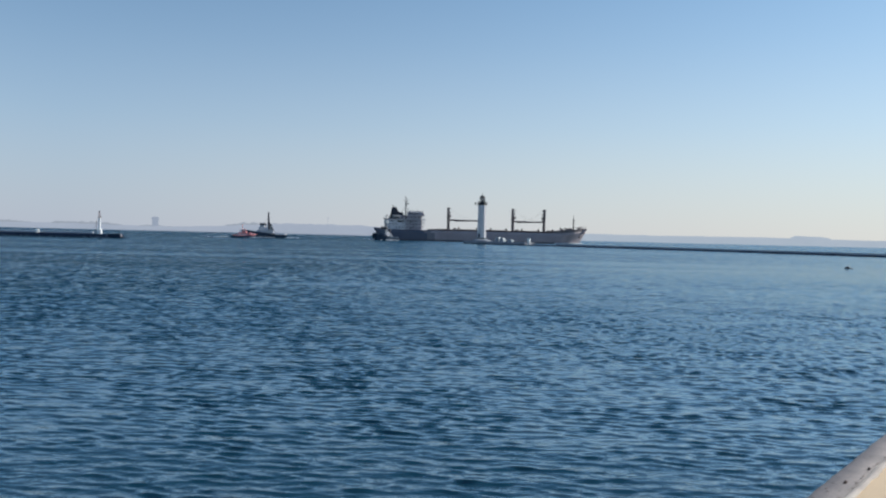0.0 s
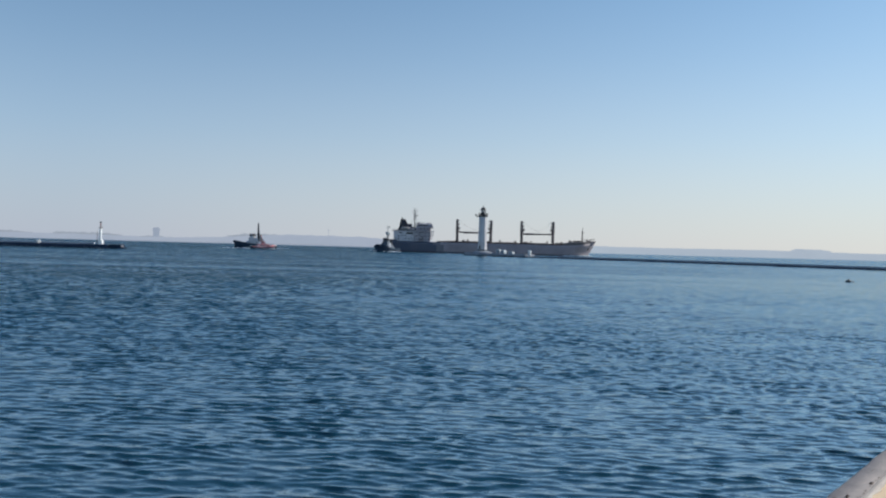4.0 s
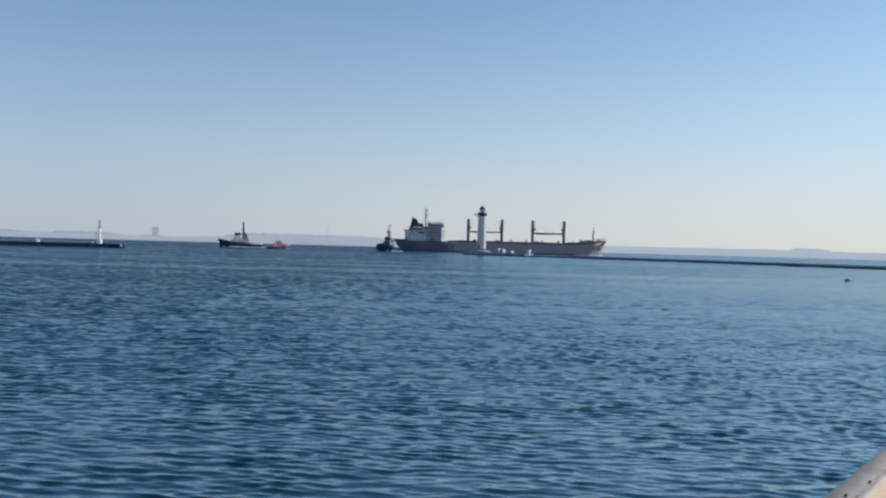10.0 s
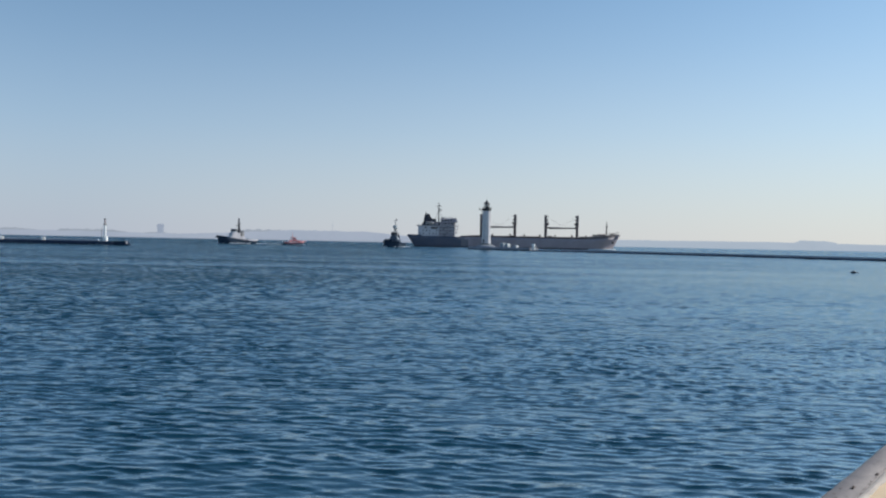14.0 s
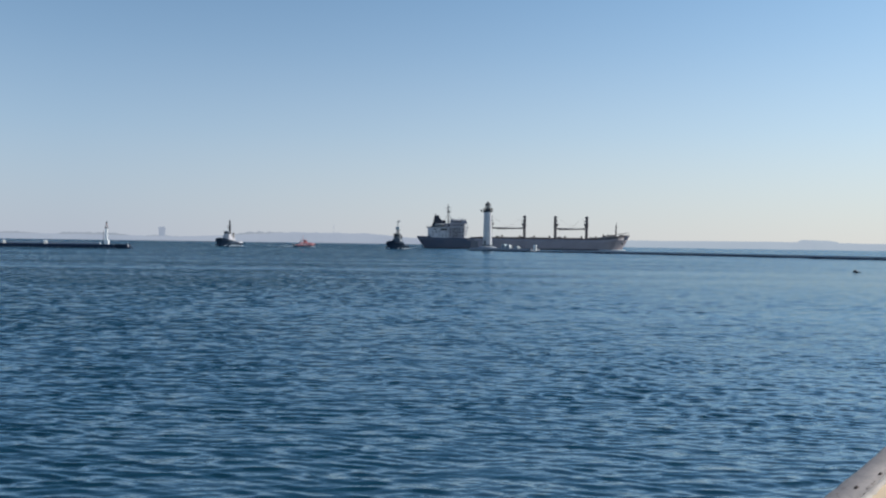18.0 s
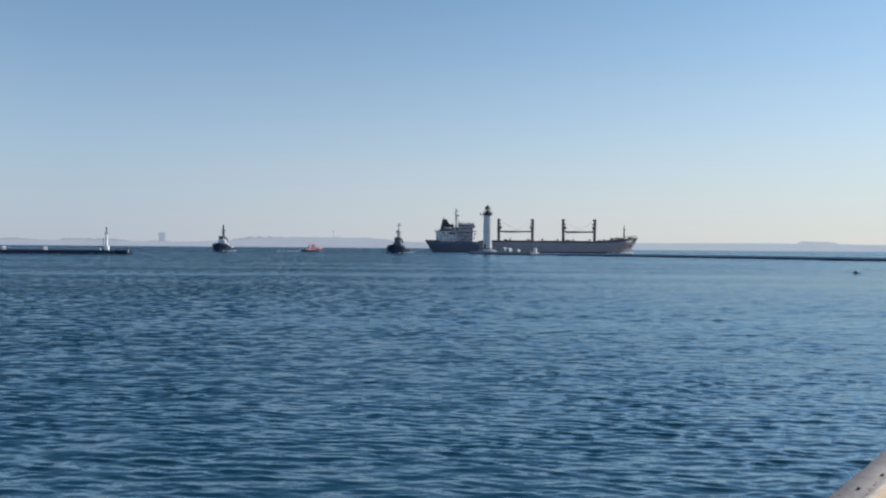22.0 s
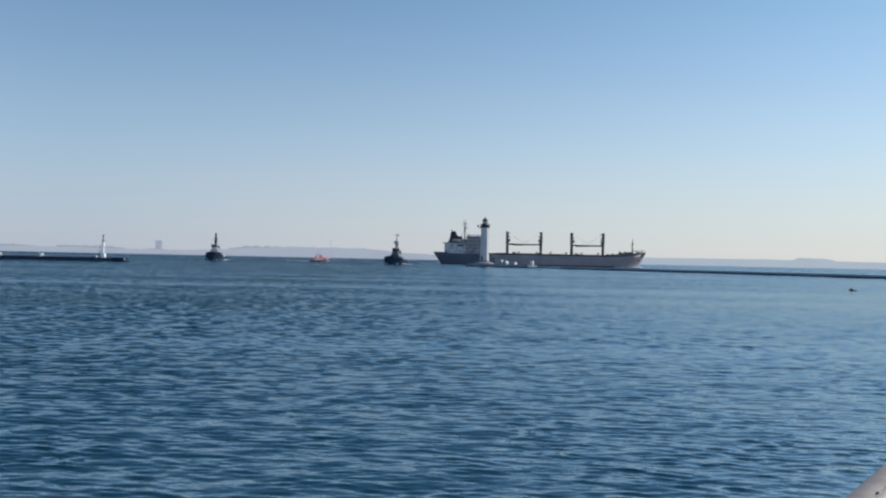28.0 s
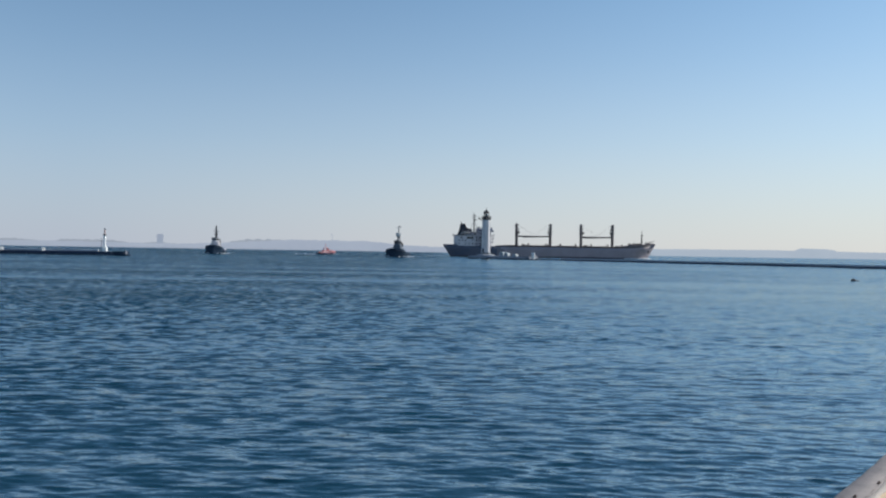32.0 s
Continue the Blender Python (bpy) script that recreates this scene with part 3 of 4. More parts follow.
# ---- lighthouse ----
def lighthouse():
    t = tagged(new("lighthouse"), "tall white eight-sided lighthouse with a dark gallery and lantern", "lighthouse")
    x, y = mole(7.5, 5.1)
    t.location = (x, y, 2.2)
    t.rotation_euler = (0, 0, radians(5))
    sp = radians(22.5)
    part("plinth", turned([(3.5, -2.5), (3.5, 0.6), (3.3, 0.8), (3.0, 0.8), (2.9, 1.6)], 8, spin=sp), M_ROCK, t, "weathered grey stone plinth")
    part("shaft", turned([(2.75, 1.5), (2.65, 4.0), (2.4, 20.0), (2.4, 20.4)], 8, spin=sp), M_LIGHT, t)
    part("cornice", turned([(2.4, 20.4), (2.5, 20.6), (2.8, 21.1), (2.9, 21.2), (2.9, 21.5)], 16), M_DARK, t, "dark flared cornice")
    rail = bmesh.new()
    for k in range(16):
        a = 2 * math.pi * k / 16
        b = a + 2 * math.pi / 16
        p, q = Vector((2.75 * math.cos(a), 2.75 * math.sin(a), 21.5)), Vector((2.75 * math.cos(b), 2.75 * math.sin(b), 21.5))
        rod(p, p + Vector((0, 0, 1.1)), 0.06, seg=4, bm=rail)
        for h in (0.4, 0.75, 1.1):
            rod(p + Vector((0, 0, h)), q + Vector((0, 0, h)), 0.05, seg=4, bm=rail)
    part("gallery_rail", rail, M_DARK, t)
    part("lantern_base", turned([(1.7, 21.5), (1.7, 22.3), (1.8, 22.4)], 12), M_DARK, t)
    part("lantern_glass", turned([(1.5, 22.4), (1.5, 24.3)], 12), M_LANTERN, t, "clear lantern glazing")
    part("lens", turned([(0.35, 22.4), (0.6, 22.9), (0.6, 23.7), (0.3, 24.1)], 10), M_GLASS, t, "dark glass lens")
    for k in range(12):
        a = 2 * math.pi * k / 12
        c, s = 1.55 * math.cos(a), 1.55 * math.sin(a)
        part("glazing_bar", rod((c, s, 22.4), (c, s, 24.3), 0.06, seg=4), M_DARK, t)
    part("dome", turned([(1.85, 24.3), (1.8, 24.6), (1.4, 25.3), (0.8, 25.8), (0.35, 26.0), (0.25, 26.3), (0.35, 26.5), (0.05, 26.8), (0.05, 27.6)], 16), M_DARK, t, "dark metal dome with ball finial")
    arm = rod((-2.6, -0.4, 20.9), (-4.4, -0.4, 20.9), 0.12, seg=6)
    rod((-2.2, -0.4, 19.7), (-4.0, -0.4, 20.85), 0.09, seg=6, bm=arm)
    br = part("bracket", arm, M_DARK, t)
    part("signal_lamp", turned([(0.3, 0), (0.38, 0.2), (0.38, 0.8), (0.2, 1.05)], 8, at=(-4.2, -0.4, 20.95)), M_DARK, br)
    c = Matrix.Rotation(radians(-135), 4, "Z") @ Vector((2.56, 0, 2.8))
    part("door", box(c.x, c.y, c.z, 0.16, 1.0, 2.1, rot=Matrix.Rotation(radians(-135), 4, "Z")), M_FUNNEL, t)


lighthouse()


def shelter(s, across, z, wide, tall, deep, name, label, arch=True):
    t = tagged(new(name), label, "shelter")
    x, y = mole(s, across)
    t.location = (x, y, z)
    t.rotation_euler = (0, 0, math.atan2(AY, AX))
    out = [(-wide / 2, 0), (-wide / 2, tall * 0.55)]
    for k in range(9):
        a = math.pi * (1 - k / 8)
        out.append((wide / 2 * math.cos(a), tall * 0.55 + tall * 0.45 * math.sin(a)))
    out += [(wide / 2, tall * 0.55), (wide / 2, 0)]
    clean = []
    for p in out:
        if not clean or math.dist(p, clean[-1]) > 1e-4:
            clean.append(p)
    part("shell", prism(clean, -deep / 2, deep / 2), M_PALE, t)
    # flat grey panel: the front's shade is put into its colour
    part("opening", prism([(p[0] * 0.74, p[1] * 0.78) for p in clean], -deep / 2 - 0.03, -deep / 2 + 0.3), M_APRON, t, "grey arched panel painting the shaded front")
    return t


shelter(23.8, 1.6, 1.78, 2.9, 2.4, 2.2, "storm_shelter", "small white arched shelter on the lighthouse apron")
shelter(27.2, 1.4, 1.78, 2.8, 2.1, 2.2, "storm_shelter", "small white arched shelter beside its twin on the apron")
shelter(33.4, 1.2, 1.78, 3.0, 1.3, 2.0, "boat_cover", "low white rounded cover at the apron's edge")


def hut(x, y, z, w, h, roof, name, label, turn=0.0, mat=None):
    t = tagged(new(name), label, "hut")
    t.location, t.rotation_euler = (x, y, z), (0, 0, turn)
    part("walls", box(0, 0, h / 2, w, w, h, bevel=0.05), mat or M_LIGHT, t)
    part("roof", prism([(-w / 2 - 0.15, h), (w / 2 + 0.15, h), (w * 0.22, h + roof), (-w * 0.22, h + roof)], -w / 2 - 0.15, w / 2 + 0.15), mat or M_LIGHT, t)
    part("door", box(-w * 0.1, -w / 2, h * 0.42, w * 0.34, 0.06, h * 0.8), M_STEEL, t)
    return t


hx, hy = mole(45.7, 2.0)
hut(hx, hy, 0.68, 1.3, 2.5, 0.8, "cabin", "small bright white cabin standing on the breakwater", radians(58), M_BRIGHT)
hut(-176.3, 307.6, 1.55, 1.2, 1.1, 0.3, "equipment_box", "small white equipment cabinet on the west breakwater", 0.9, M_BRIGHT)
hut(-159.6, 307.6, 1.55, 1.2, 1.1, 0.3, "equipment_box", "small white equipment cabinet on the west breakwater", 0.9, M_BRIGHT)


def beacon():
    t = tagged(new("beacon_tower"), "slim white harbour light beacon with a lattice top", "beacon")
    t.location = (-0.4390 * 308.5, 308.5, 1.5)
    part("base_hut", box(0.45, -0.6, 0.95, 1.5, 1.5, 1.9, bevel=0.06), M_BRIGHT, t, "white base hut")
    part("shaft", turned([(0.62, 0), (0.55, 1.5), (0.42, 6.6), (0.42, 6.7)], 12), M_BRIGHT, t)
    part("gallery", turned([(0.45, 6.6), (0.85, 6.8), (0.85, 6.95)], 12), M_STEEL, t)
    lat = bmesh.new()
    for a in range(4):
        c, s = 0.38 * math.cos(a * 1.571 + 0.78), 0.38 * math.sin(a * 1.571 + 0.78)
        rod((c, s, 6.9), (c * 0.6, s * 0.6, 8.7), 0.06, seg=4, bm=lat)
        d, e = 0.38 * math.cos(a * 1.571 + 2.35), 0.38 * math.sin(a * 1.571 + 2.35)
        rod((c, s, 7.1), (d * 0.7, e * 0.7, 8.5), 0.045, seg=4, bm=lat)
    part("lattice", lat, M_FADED, t, "faded red steel lattice")
    part("lamp", turned([(0.22, 0), (0.3, 0.15), (0.3, 0.55), (0.1, 0.75)], 10, at=(0, 0, 8.7)), M_GLASS, t)
    ladder = bmesh.new()
    for o in (-0.2, 0.2):
        rod((-1.35, o, 0), (-1.2, o, 5.4), 0.05, seg=4, bm=ladder)
    for k in range(12):
        rod((-1.34 + k * 0.012, -0.2, 0.4 + k * 0.42), (-1.34 + k * 0.012, 0.2, 0.4 + k * 0.42), 0.03, seg=4, bm=ladder)
    part("ladder_pole", ladder, M_STEEL, t)


beacon()


def mole_end():
    t = tagged(new("end_block"), "dark concrete block at the tip of the west breakwater", "block")
    t.location = (-129.0, 309.0, -1.2)
    part("block", box(0, 0, 1.5, 5.0, 4.4, 3.0, bevel=0.2), M_WET, t)
    part("step", box(2.2, -0.5, 0.9, 3.0, 3.2, 2.0, bevel=0.15), M_WET, t)
    m = tagged(new("marker_light"), "small white marker light on the breakwater tip", "marker")
    m.location = (-126.8, 308.2, 0.7)
    part("body", turned([(0.45, 0), (0.45, 0.8), (0.3, 1.0)], 10), M_LIGHT, m)
    part("cap", turned([(0.32, 1.0), (0.32, 1.15), (0.08, 1.3)], 10), M_STEEL, m)


mole_end()


# ---- mooring buoy ----
def buoy():
    t = tagged(new("mooring_buoy"), "small dark steel mooring buoy afloat in the harbour", "buoy")
    t.location = (67.6, 125.7, 0.0)
    part("drum", turned([(0.28, -0.3), (0.38, -0.2), (0.40, 0.2), (0.3, 0.32), (0.1, 0.35)], 16), M_DARK, t, smooth=True)
    part("lifting_eye", rod((-0.12, 0, 0.33), (0.12, 0, 0.48), 0.05, seg=6), M_RUST, t)
    part("fender_ring", turned([(0.40, -0.06), (0.46, -0.02), (0.46, 0.06), (0.40, 0.1)], 16), M_RUBBER, t)
    part("chain_float", ball((0.66, -0.1, 0.04), 0.15, 1.3, 1, 0.8), M_DARK, t)
    return t


mooring = buoy()


# ---- bulk carrier ----
def crane(ship, x, toward):
    post = part("crane", turned([(1.7, 8.6), (1.7, 10.2), (1.25, 10.6), (1.2, 19.2), (1.45, 19.4), (1.45, 20.6)], 12, at=(x, 0, 0)), M_CRANE, ship)
    top = box(x - 0.2 * toward, 0, 24.6, 2.0, 2.4, 8.2, bevel=0.25)
    part("tower", top, M_CRANE, post)
    part("cab", box(x + 1.6 * toward, -1.0, 21.6, 1.6, 1.6, 2.1, bevel=0.15), M_CRANE, post)
    part("winch_house", box(x + 1.3 * toward, 0.3, 24.7, 1.1, 1.9, 1.3, bevel=0.1), M_CRANE, post)
    part("sheave_block", box(x + 1.1 * toward, 0, 27.9, 1.2, 1.6, 1.0, bevel=0.1), M_CRANE, post)
    part("cap", box(x - 0.2 * toward, 0, 28.9, 1.3, 1.6, 0.5), M_CRANE, post)
    jib = bmesh.new()
    for o in (-0.7, 0.7):
        drop = 0.8 if toward < 0 else 0.0
        prism([(x + 1.0 * toward, 17.6), (x + 1.2 * toward, 18.9), (x + 23.5 * toward, 18.5 - drop), (x + 23.7 * toward, 17.8 - drop)], o * 1.5 - 0.22 + toward * 1.9, o * 1.5 + 0.22 + toward * 1.9, bm=jib)
    for k in range(8):
        box(x + (3 + k * 2.8) * toward, toward * 1.9, 18.2 - drop * (3 + k * 2.8) / 23.6, 0.3, 2.0, 0.5, bm=jib)
    part("jib", jib, M_CRANE, post)
    wires = bmesh.new()
    a, b = Vector((x + 1.4 * toward, toward * 1.9, 28.0)), Vector((x + 21 * toward, toward * 1.9, 18.9 - drop * 0.9))
    last = a
    for k in range(1, 9):
        p = a.lerp(b, k / 8)
        p.z -= 1.8 * math.sin(math.pi * k / 8)
        for o in (-0.5, 0.5):
            rod(last + Vector((0, o, 0)), p + Vector((0, o, 0)), 0.03, seg=4, bm=wires)
        last = p
    part("hoist_wire", wires, M_STEEL, post)


def window_row(parent, x0, x1, count, y, z, wide=0.8, tall=0.9, skip=()):
    """Square cabin windows along a house side, each with a raised frame."""
    for k in range(count):
        if k in skip:
            continue
        x = x0 + (x1 - x0) * k / max(1, count - 1)
        w = part("window", box(x, y, z, wide, 0.14, tall), M_GLASS, parent)
        part("window_frame", box(x, y - 0.02, z - tall / 2 - 0.08, wide + 0.25, 0.22, 0.12), M_STEEL, w)


def accommodation(t):
    """The bridge house, tier by tier, with decks that stand out beyond its walls."""
    aft = part("accommodation_block", box(-72.7, 0, 13.4, 17.6, 25.0, 8.8, bevel=0.2), M_WHITE, t, "white lower deckhouse")
    window_row(aft, -80, -66, 6, -12.52, 11.2, skip=(2,))
    window_row(aft, -80, -66, 6, -12.52, 13.9, skip=(0, 4))
    # flat dark panels paint the shade of openings in the wall
    part("doorway", box(-68.0, -12.52, 15.9, 5.6, 0.2, 1.5), M_GLASS, aft, "dark panel painting the shade inside a deck opening")
    part("doorway", box(-75.4, -12.52, 16.2, 2.2, 0.2, 0.9), M_GLASS, aft, "dark panel painting the shade inside a deck opening")
    part("drain_pipe", rod((-64.6, -12.6, 9.2), (-64.6, -12.6, 17.6), 0.14, seg=6), M_STEEL, aft)
    # forward part takes the greyed white, since it stands in shade
    fore = part("forward_block", box(-57.2, 0, 13.2, 13.2, 23.6, 8.4, bevel=0.2), M_SHADED, t, "deckhouse front with its shade painted in as grey")
    window_row(fore, -62.5, -52, 5, -11.82, 10.9, skip=(3,))
    window_row(fore, -62.5, -52, 5, -11.82, 13.7, skip=(1,))
    window_row(fore, -62.5, -52, 5, -11.82, 16.4)
    for k in range(6):
        part("front_window", box(-50.58, -9 + k * 3.6, 16.3, 0.14, 0.9, 0.9), M_GLASS, fore)
        part("front_window", box(-50.58, -9 + k * 3.6, 13.6, 0.14, 0.9, 0.9), M_GLASS, fore)
    for z, x1, wide in ((12.1, -48.9, 25.4), (14.9, -48.2, 25.4), (17.75, -47.6, 26.4)):
        deck = part("promenade_deck", box((x1 - 64) / 2, 0, z, x1 + 64, wide, 0.3), M_WHITE, t, "pale deck standing out beyond the house")
        part("deck_rail", railing([(-63.5, -wide / 2 + 0.1, z + 0.15), (x1 - 0.1, -wide / 2 + 0.1, z + 0.15), (x1 - 0.1, wide / 2 - 0.1, z + 0.15)], 1.05, 0.06, 2.2), M_WHITE, deck)
        for x in (-62, -57.5, -53, x1 - 0.4):
            part("pillar", rod((x, -wide / 2 + 0.3, z - 2.7), (x, -wide / 2 + 0.3, z - 0.1), 0.12, seg=6), M_WHITE, deck)
    part("boat_deck", box(-73.5, 0, 17.95, 18.5, 26.4, 0.35), M_STEEL, t)
    mid = part("upper_deckhouse", box(-61.5, 0, 19.4, 21.5, 20.0, 3.2, bevel=0.2), M_SHADED, t)
    window_row(mid, -70, -53, 7, -10.02, 19.7, skip=(2, 3))
    part("doorway", box(-63.8, -10.02, 19.3, 1.2, 0.16, 2.1), M_GLASS, mid, "dark doorway")
    part("bridge_deck", box(-57.4, 0, 21.1, 17.6, 24.0, 0.3), M_WHITE, t, "pale deck under the bridge")
    bridge = part("bridge", prism([(-62.6, 21.2), (-62.6, 23.5), (-49.8, 23.5), (-50.5, 21.2)], -9.6, 9.6), M_SHADED, t)
    for k in range(5):
        part("bridge_window", box(-60.6 + k * 2.3, -9.62, 22.6, 1.9, 0.14, 0.9), M_GLASS, bridge, "dark bridge window")
    for k in range(8):
        part("bridge_window", box(-50.02, -8.2 + k * 2.34, 22.6, 0.14, 1.95, 0.9, rot=Matrix.Rotation(radians(17), 4, "Y")), M_GLASS, bridge, "dark bridge window")
    part("bridge_roof", box(-56.4, 0, 23.65, 14.4, 20.6, 0.3), M_WHITE, t)
    for s in (-1, 1):
        wing = part("bridge_wing", box(-50.8, s * 12.6, 21.9, 4.6, 6.0, 1.3, bevel=0.15), M_SHADED, t)
        part("wing_shelter", box(-50.8, s * 14.4, 23.2, 2.6, 2.2, 1.5, bevel=0.15), M_SHADED, wing)
        part("wing_brace", rod((-50.8, s * 14.6, 21.2), (-50.8, s * 10.4, 18.2), 0.2, seg=6), M_STEEL, wing)
    part("roof_rail", railing([(-63, -10.2, 23.8), (-49.4, -10.2, 23.8), (-49.4, 10.2, 23.8)], 1.0, 0.06, 1.7), M_STEEL, t)
    part("boat_deck_rail", railing([(-82, -13.0, 18.1), (-64, -13.0, 18.1)], 1.1, 0.06, 2.4), M_WHITE, t)
    for x, y, z in ((-60.5, -4, 24.6), (-57.2, 2, 24.3), (-53.2, -5, 24.5)):
        part("roof_locker", box(x, y, z, 1.7, 2.4, 1.5, bevel=0.12), M_SHADED, t)
    for x, h in ((-61.8, 27.6), (-58.6, 26.3), (-55.5, 27.0), (-51.6, 26.0), (-50.2, 25.6)):
        part("aerial", rod((x, -3, 23.8), (x, -3, h), 0.12, 0.06, 6), M_STEEL, t)
    for x, y, r in ((-54.8, 4, 0.9), (-51.4, -2, 0.6)):
        part("radar_dome", ball((x, y, 23.8 + r), r), M_BRIGHT, t, "white radar dome", smooth=True)
    for x0, z0, x1, z1 in ((-60.5, 9.3, -56.5, 12.1), (-56.5, 12.2, -60.5, 14.9), (-60.5, 15.0, -56.5, 17.7), (-69.5, 18.1, -65.5, 21.0)):
        stair = part("stairway", rod((x0, -12.7, z0), (x1, -12.7, z1), 0.3, seg=4), M_STEEL, t)
        part("handrail", rod((x0, -13.0, z0 + 1.0), (x1, -13.0, z1 + 1.0), 0.06, seg=4), M_WHITE, stair)
    for x, z in ((-70.5, 18.9), (-67.4, 18.8)):
        part("vent_cowl", turned([(0.5, 0), (0.5, 1.4), (0.85, 1.7), (0.85, 2.3), (0.3, 2.5)], 8, at=(x, -9.5, z - 0.8)), M_SHADED, t)


def cargo_ship():
    t = tagged(new("cargo_ship"), "bulk carrier under way with brown cranes and white bridge house", "ship")
    rise = lambda s: 9.0 + 2.6 * max(0, (s - 0.86) / 0.14) ** 1.1 + 0.3 * max(0, (0.12 - s) / 0.12)
    bm, tops = hull_mesh(181.0, 28.0, rise, 6.0, stern=0.78, rake=0.035, entry=0.17, n=60)
    hull = part("hull", bm, [M_HULL, M_BOOT, M_NAVY, M_WORN], t)
    for f in hull.data.polygons:
        if f.center.x + 0.55 * f.center.z < -37.5 and f.material_index == 0 and abs(f.normal.z) < 0.8:
            f.material_index = 2 if f.center.x + 0.55 * f.center.z < -43 else 3
    part("main_deck", box(4, 0, 9.0, 128, 25.5, 0.16), M_DECK, hull)
    part("forecastle", prism([(66, 8.8), (66.6, 11.6), (80, 12.4), (89.3, 12.9), (87, 9.2)], -6.5, 6.5), M_HULL, t)
    part("bow_bulwark", bulwark(tops, 50, 61, 2.1, 0.3, 0.6), M_CRANE, t, "brown bow bulwark")
    part("stern_bulwark", bulwark(tops, 0, 5, 1.0, 0.3), M_NAVY, t)
    part("sheer_strake", bulwark(tops, 15, 51, 1.0, 0.3), M_DECK, t, "rust-brown raised plate along the deck edge")
    for x in (-33, -12, 14, 41, 63):
        w = 17 if x > -30 else 9
        h = part("hatch_coaming", box(x, 0, 9.5, w, 17, 1.0, bevel=0.1), M_HATCH, t)
        for k in range(4):
            part("hatch_cover", box(x - w / 2 + w * (k + 0.5) / 4, 0, 10.25, w / 4 - 0.25, 17.6, 0.5, bevel=0.12), M_HATCH, h)
    for x, d in ((-27.8, 1), (1.0, -1), (27.4, 1), (54.2, -1)):
        crane(t, x, d)
    for x in (-19, -4, 8, 21, 34, 48, 60):
        part("deck_vent", turned([(0.5, 9.0), (0.5, 10.9), (0.9, 11.1), (0.9, 11.8), (0.3, 12.0)], 8, at=(x, -11, 0)), M_HATCH, t)
    part("deck_rail", railing([(-40, -13.6, 9.05), (66, -13.6, 9.05)], 1.1, 0.06, 4), M_CRANE, t)
    accommodation(t)
    # funnel, masts, boat
    fun = part("funnel", prism([(-79, 18.0), (-77.2, 22.0), (-76.2, 27.6), (-72.6, 28.2), (-70.5, 24.2), (-66.5, 23.6), (-66.5, 18.0)], -4.0, 4.0), M_FUNNEL, t, "dark sloping funnel")
    for o in (-1.5, 0, 1.5):
        part("exhaust_pipe", rod((-74.8, o, 27), (-75.6, o, 29.6), 0.4, seg=8), M_DARK, fun)
    mast = part("radar_mast", rod((-64.4, 0, 21), (-64.4, 0, 37.8), 0.6, 0.25, 8), M_STEEL, t)
    part("mast_platform", box(-64, 0, 30.6, 2.6, 3.4, 0.3), M_STEEL, mast)
    part("yard", box(-64.4, 0, 33.0, 0.5, 7.0, 0.3), M_STEEL, mast)
    for d in (-1, 1):
        part("yard_arm", rod((-64.4, 0, 32.6), (-64.4 + d * 2.4, 0, 34.8), 0.2, 0.12, 6), M_STEEL, mast)
        part("mast_stay", rod((-64.4, 0, 31.0), (-64.4 + d * 3.2, -3.0, 23.6), 0.16, seg=5), M_STEEL, mast)
    part("radar_scanner", box(-63.6, 0, 31.6, 3.6, 0.5, 0.7, bevel=0.1), M_DARK, mast)
    part("radar_scanner", box(-64, 0, 35.3, 2.8, 0.4, 0.6, bevel=0.1), M_DARK, mast)
    part("whip_aerial", rod((-65.4, 1, 33.4), (-65.4, 1, 38.2), 0.08, seg=4), M_STEEL, mast)
    boat = part("lifeboat", ball((-72, -12.9, 19.9), 1.5, 2.5, 0.95, 0.85), M_BUFF, t, "grey covered lifeboat", smooth=True)
    for o in (-2.4, 2.4):
        part("davit", rod((-72 + o, -11.5, 18.2), (-72 + o, -13.0, 22.0), 0.2, seg=6), M_SHADED, boat)
    fm = part("foremast", rod((79.6, 0, 11.2), (79.6, 0, 24.6), 0.45, 0.2, 8), M_CRANE, t)
    part("mast_light", box(79.9, 0, 20.4, 1.2, 0.9, 0.9), M_CRANE, fm)
    part("mast_ladder", box(79.0, 0, 17.0, 0.25, 0.6, 9.5), M_CRANE, fm)
    for x, z in ((69.4, 12.3), (73.5, 12.8), (76.6, 12.9), (84.5, 13.2)):
        part("windlass", box(x, 0, z, 2.2, 8.0, 1.3, bevel=0.3), M_CRANE, t)
    for x, y in ((67.6, -5.0), (71.4, -5.6), (78.2, -4.8), (82.2, -4.2), (86.8, -2.6)):
        part("bollard", rod((x, y, 12.0), (x, y, 13.9), 0.35, 0.42, 8), M_CRANE, t)
    part("bow_pulpit", railing([(80, -5.5, 13.4), (88.6, -1.2, 14.2), (90.2, 0, 14.4), (88.6, 1.2, 14.2), (80, 5.5, 13.4)], 1.1, 0.09, 2.0), M_CRANE, t)
    for x, w, h in ((-22.5, 2.6, 2.4), (-1.8, 2.2, 2.0), (30.2, 2.8, 2.3), (57.2, 2.4, 2.2)):
        part("mast_house", box(x, -6.0, 9.0 + h / 2, w, 6.0, h, bevel=0.15), M_HATCH, t, "brown deck store beside a crane")
    part("anchor", box(83.6, -4.6, 6.6, 1.6, 0.6, 2.2, rot=Matrix.Rotation(radians(20), 4, "Y")), M_DARK, t)
    part("bow_wave", foam_lumps(5, 84, 62, -4.5, -14, 1.7, 60), M_FOAM, t, "white curl of the bow wave")
    part("stern_wash", foam_lumps(6, -92, -104, -6, 6, 0.3, 30), M_FOAM, t, "thin white wash astern")
    return t


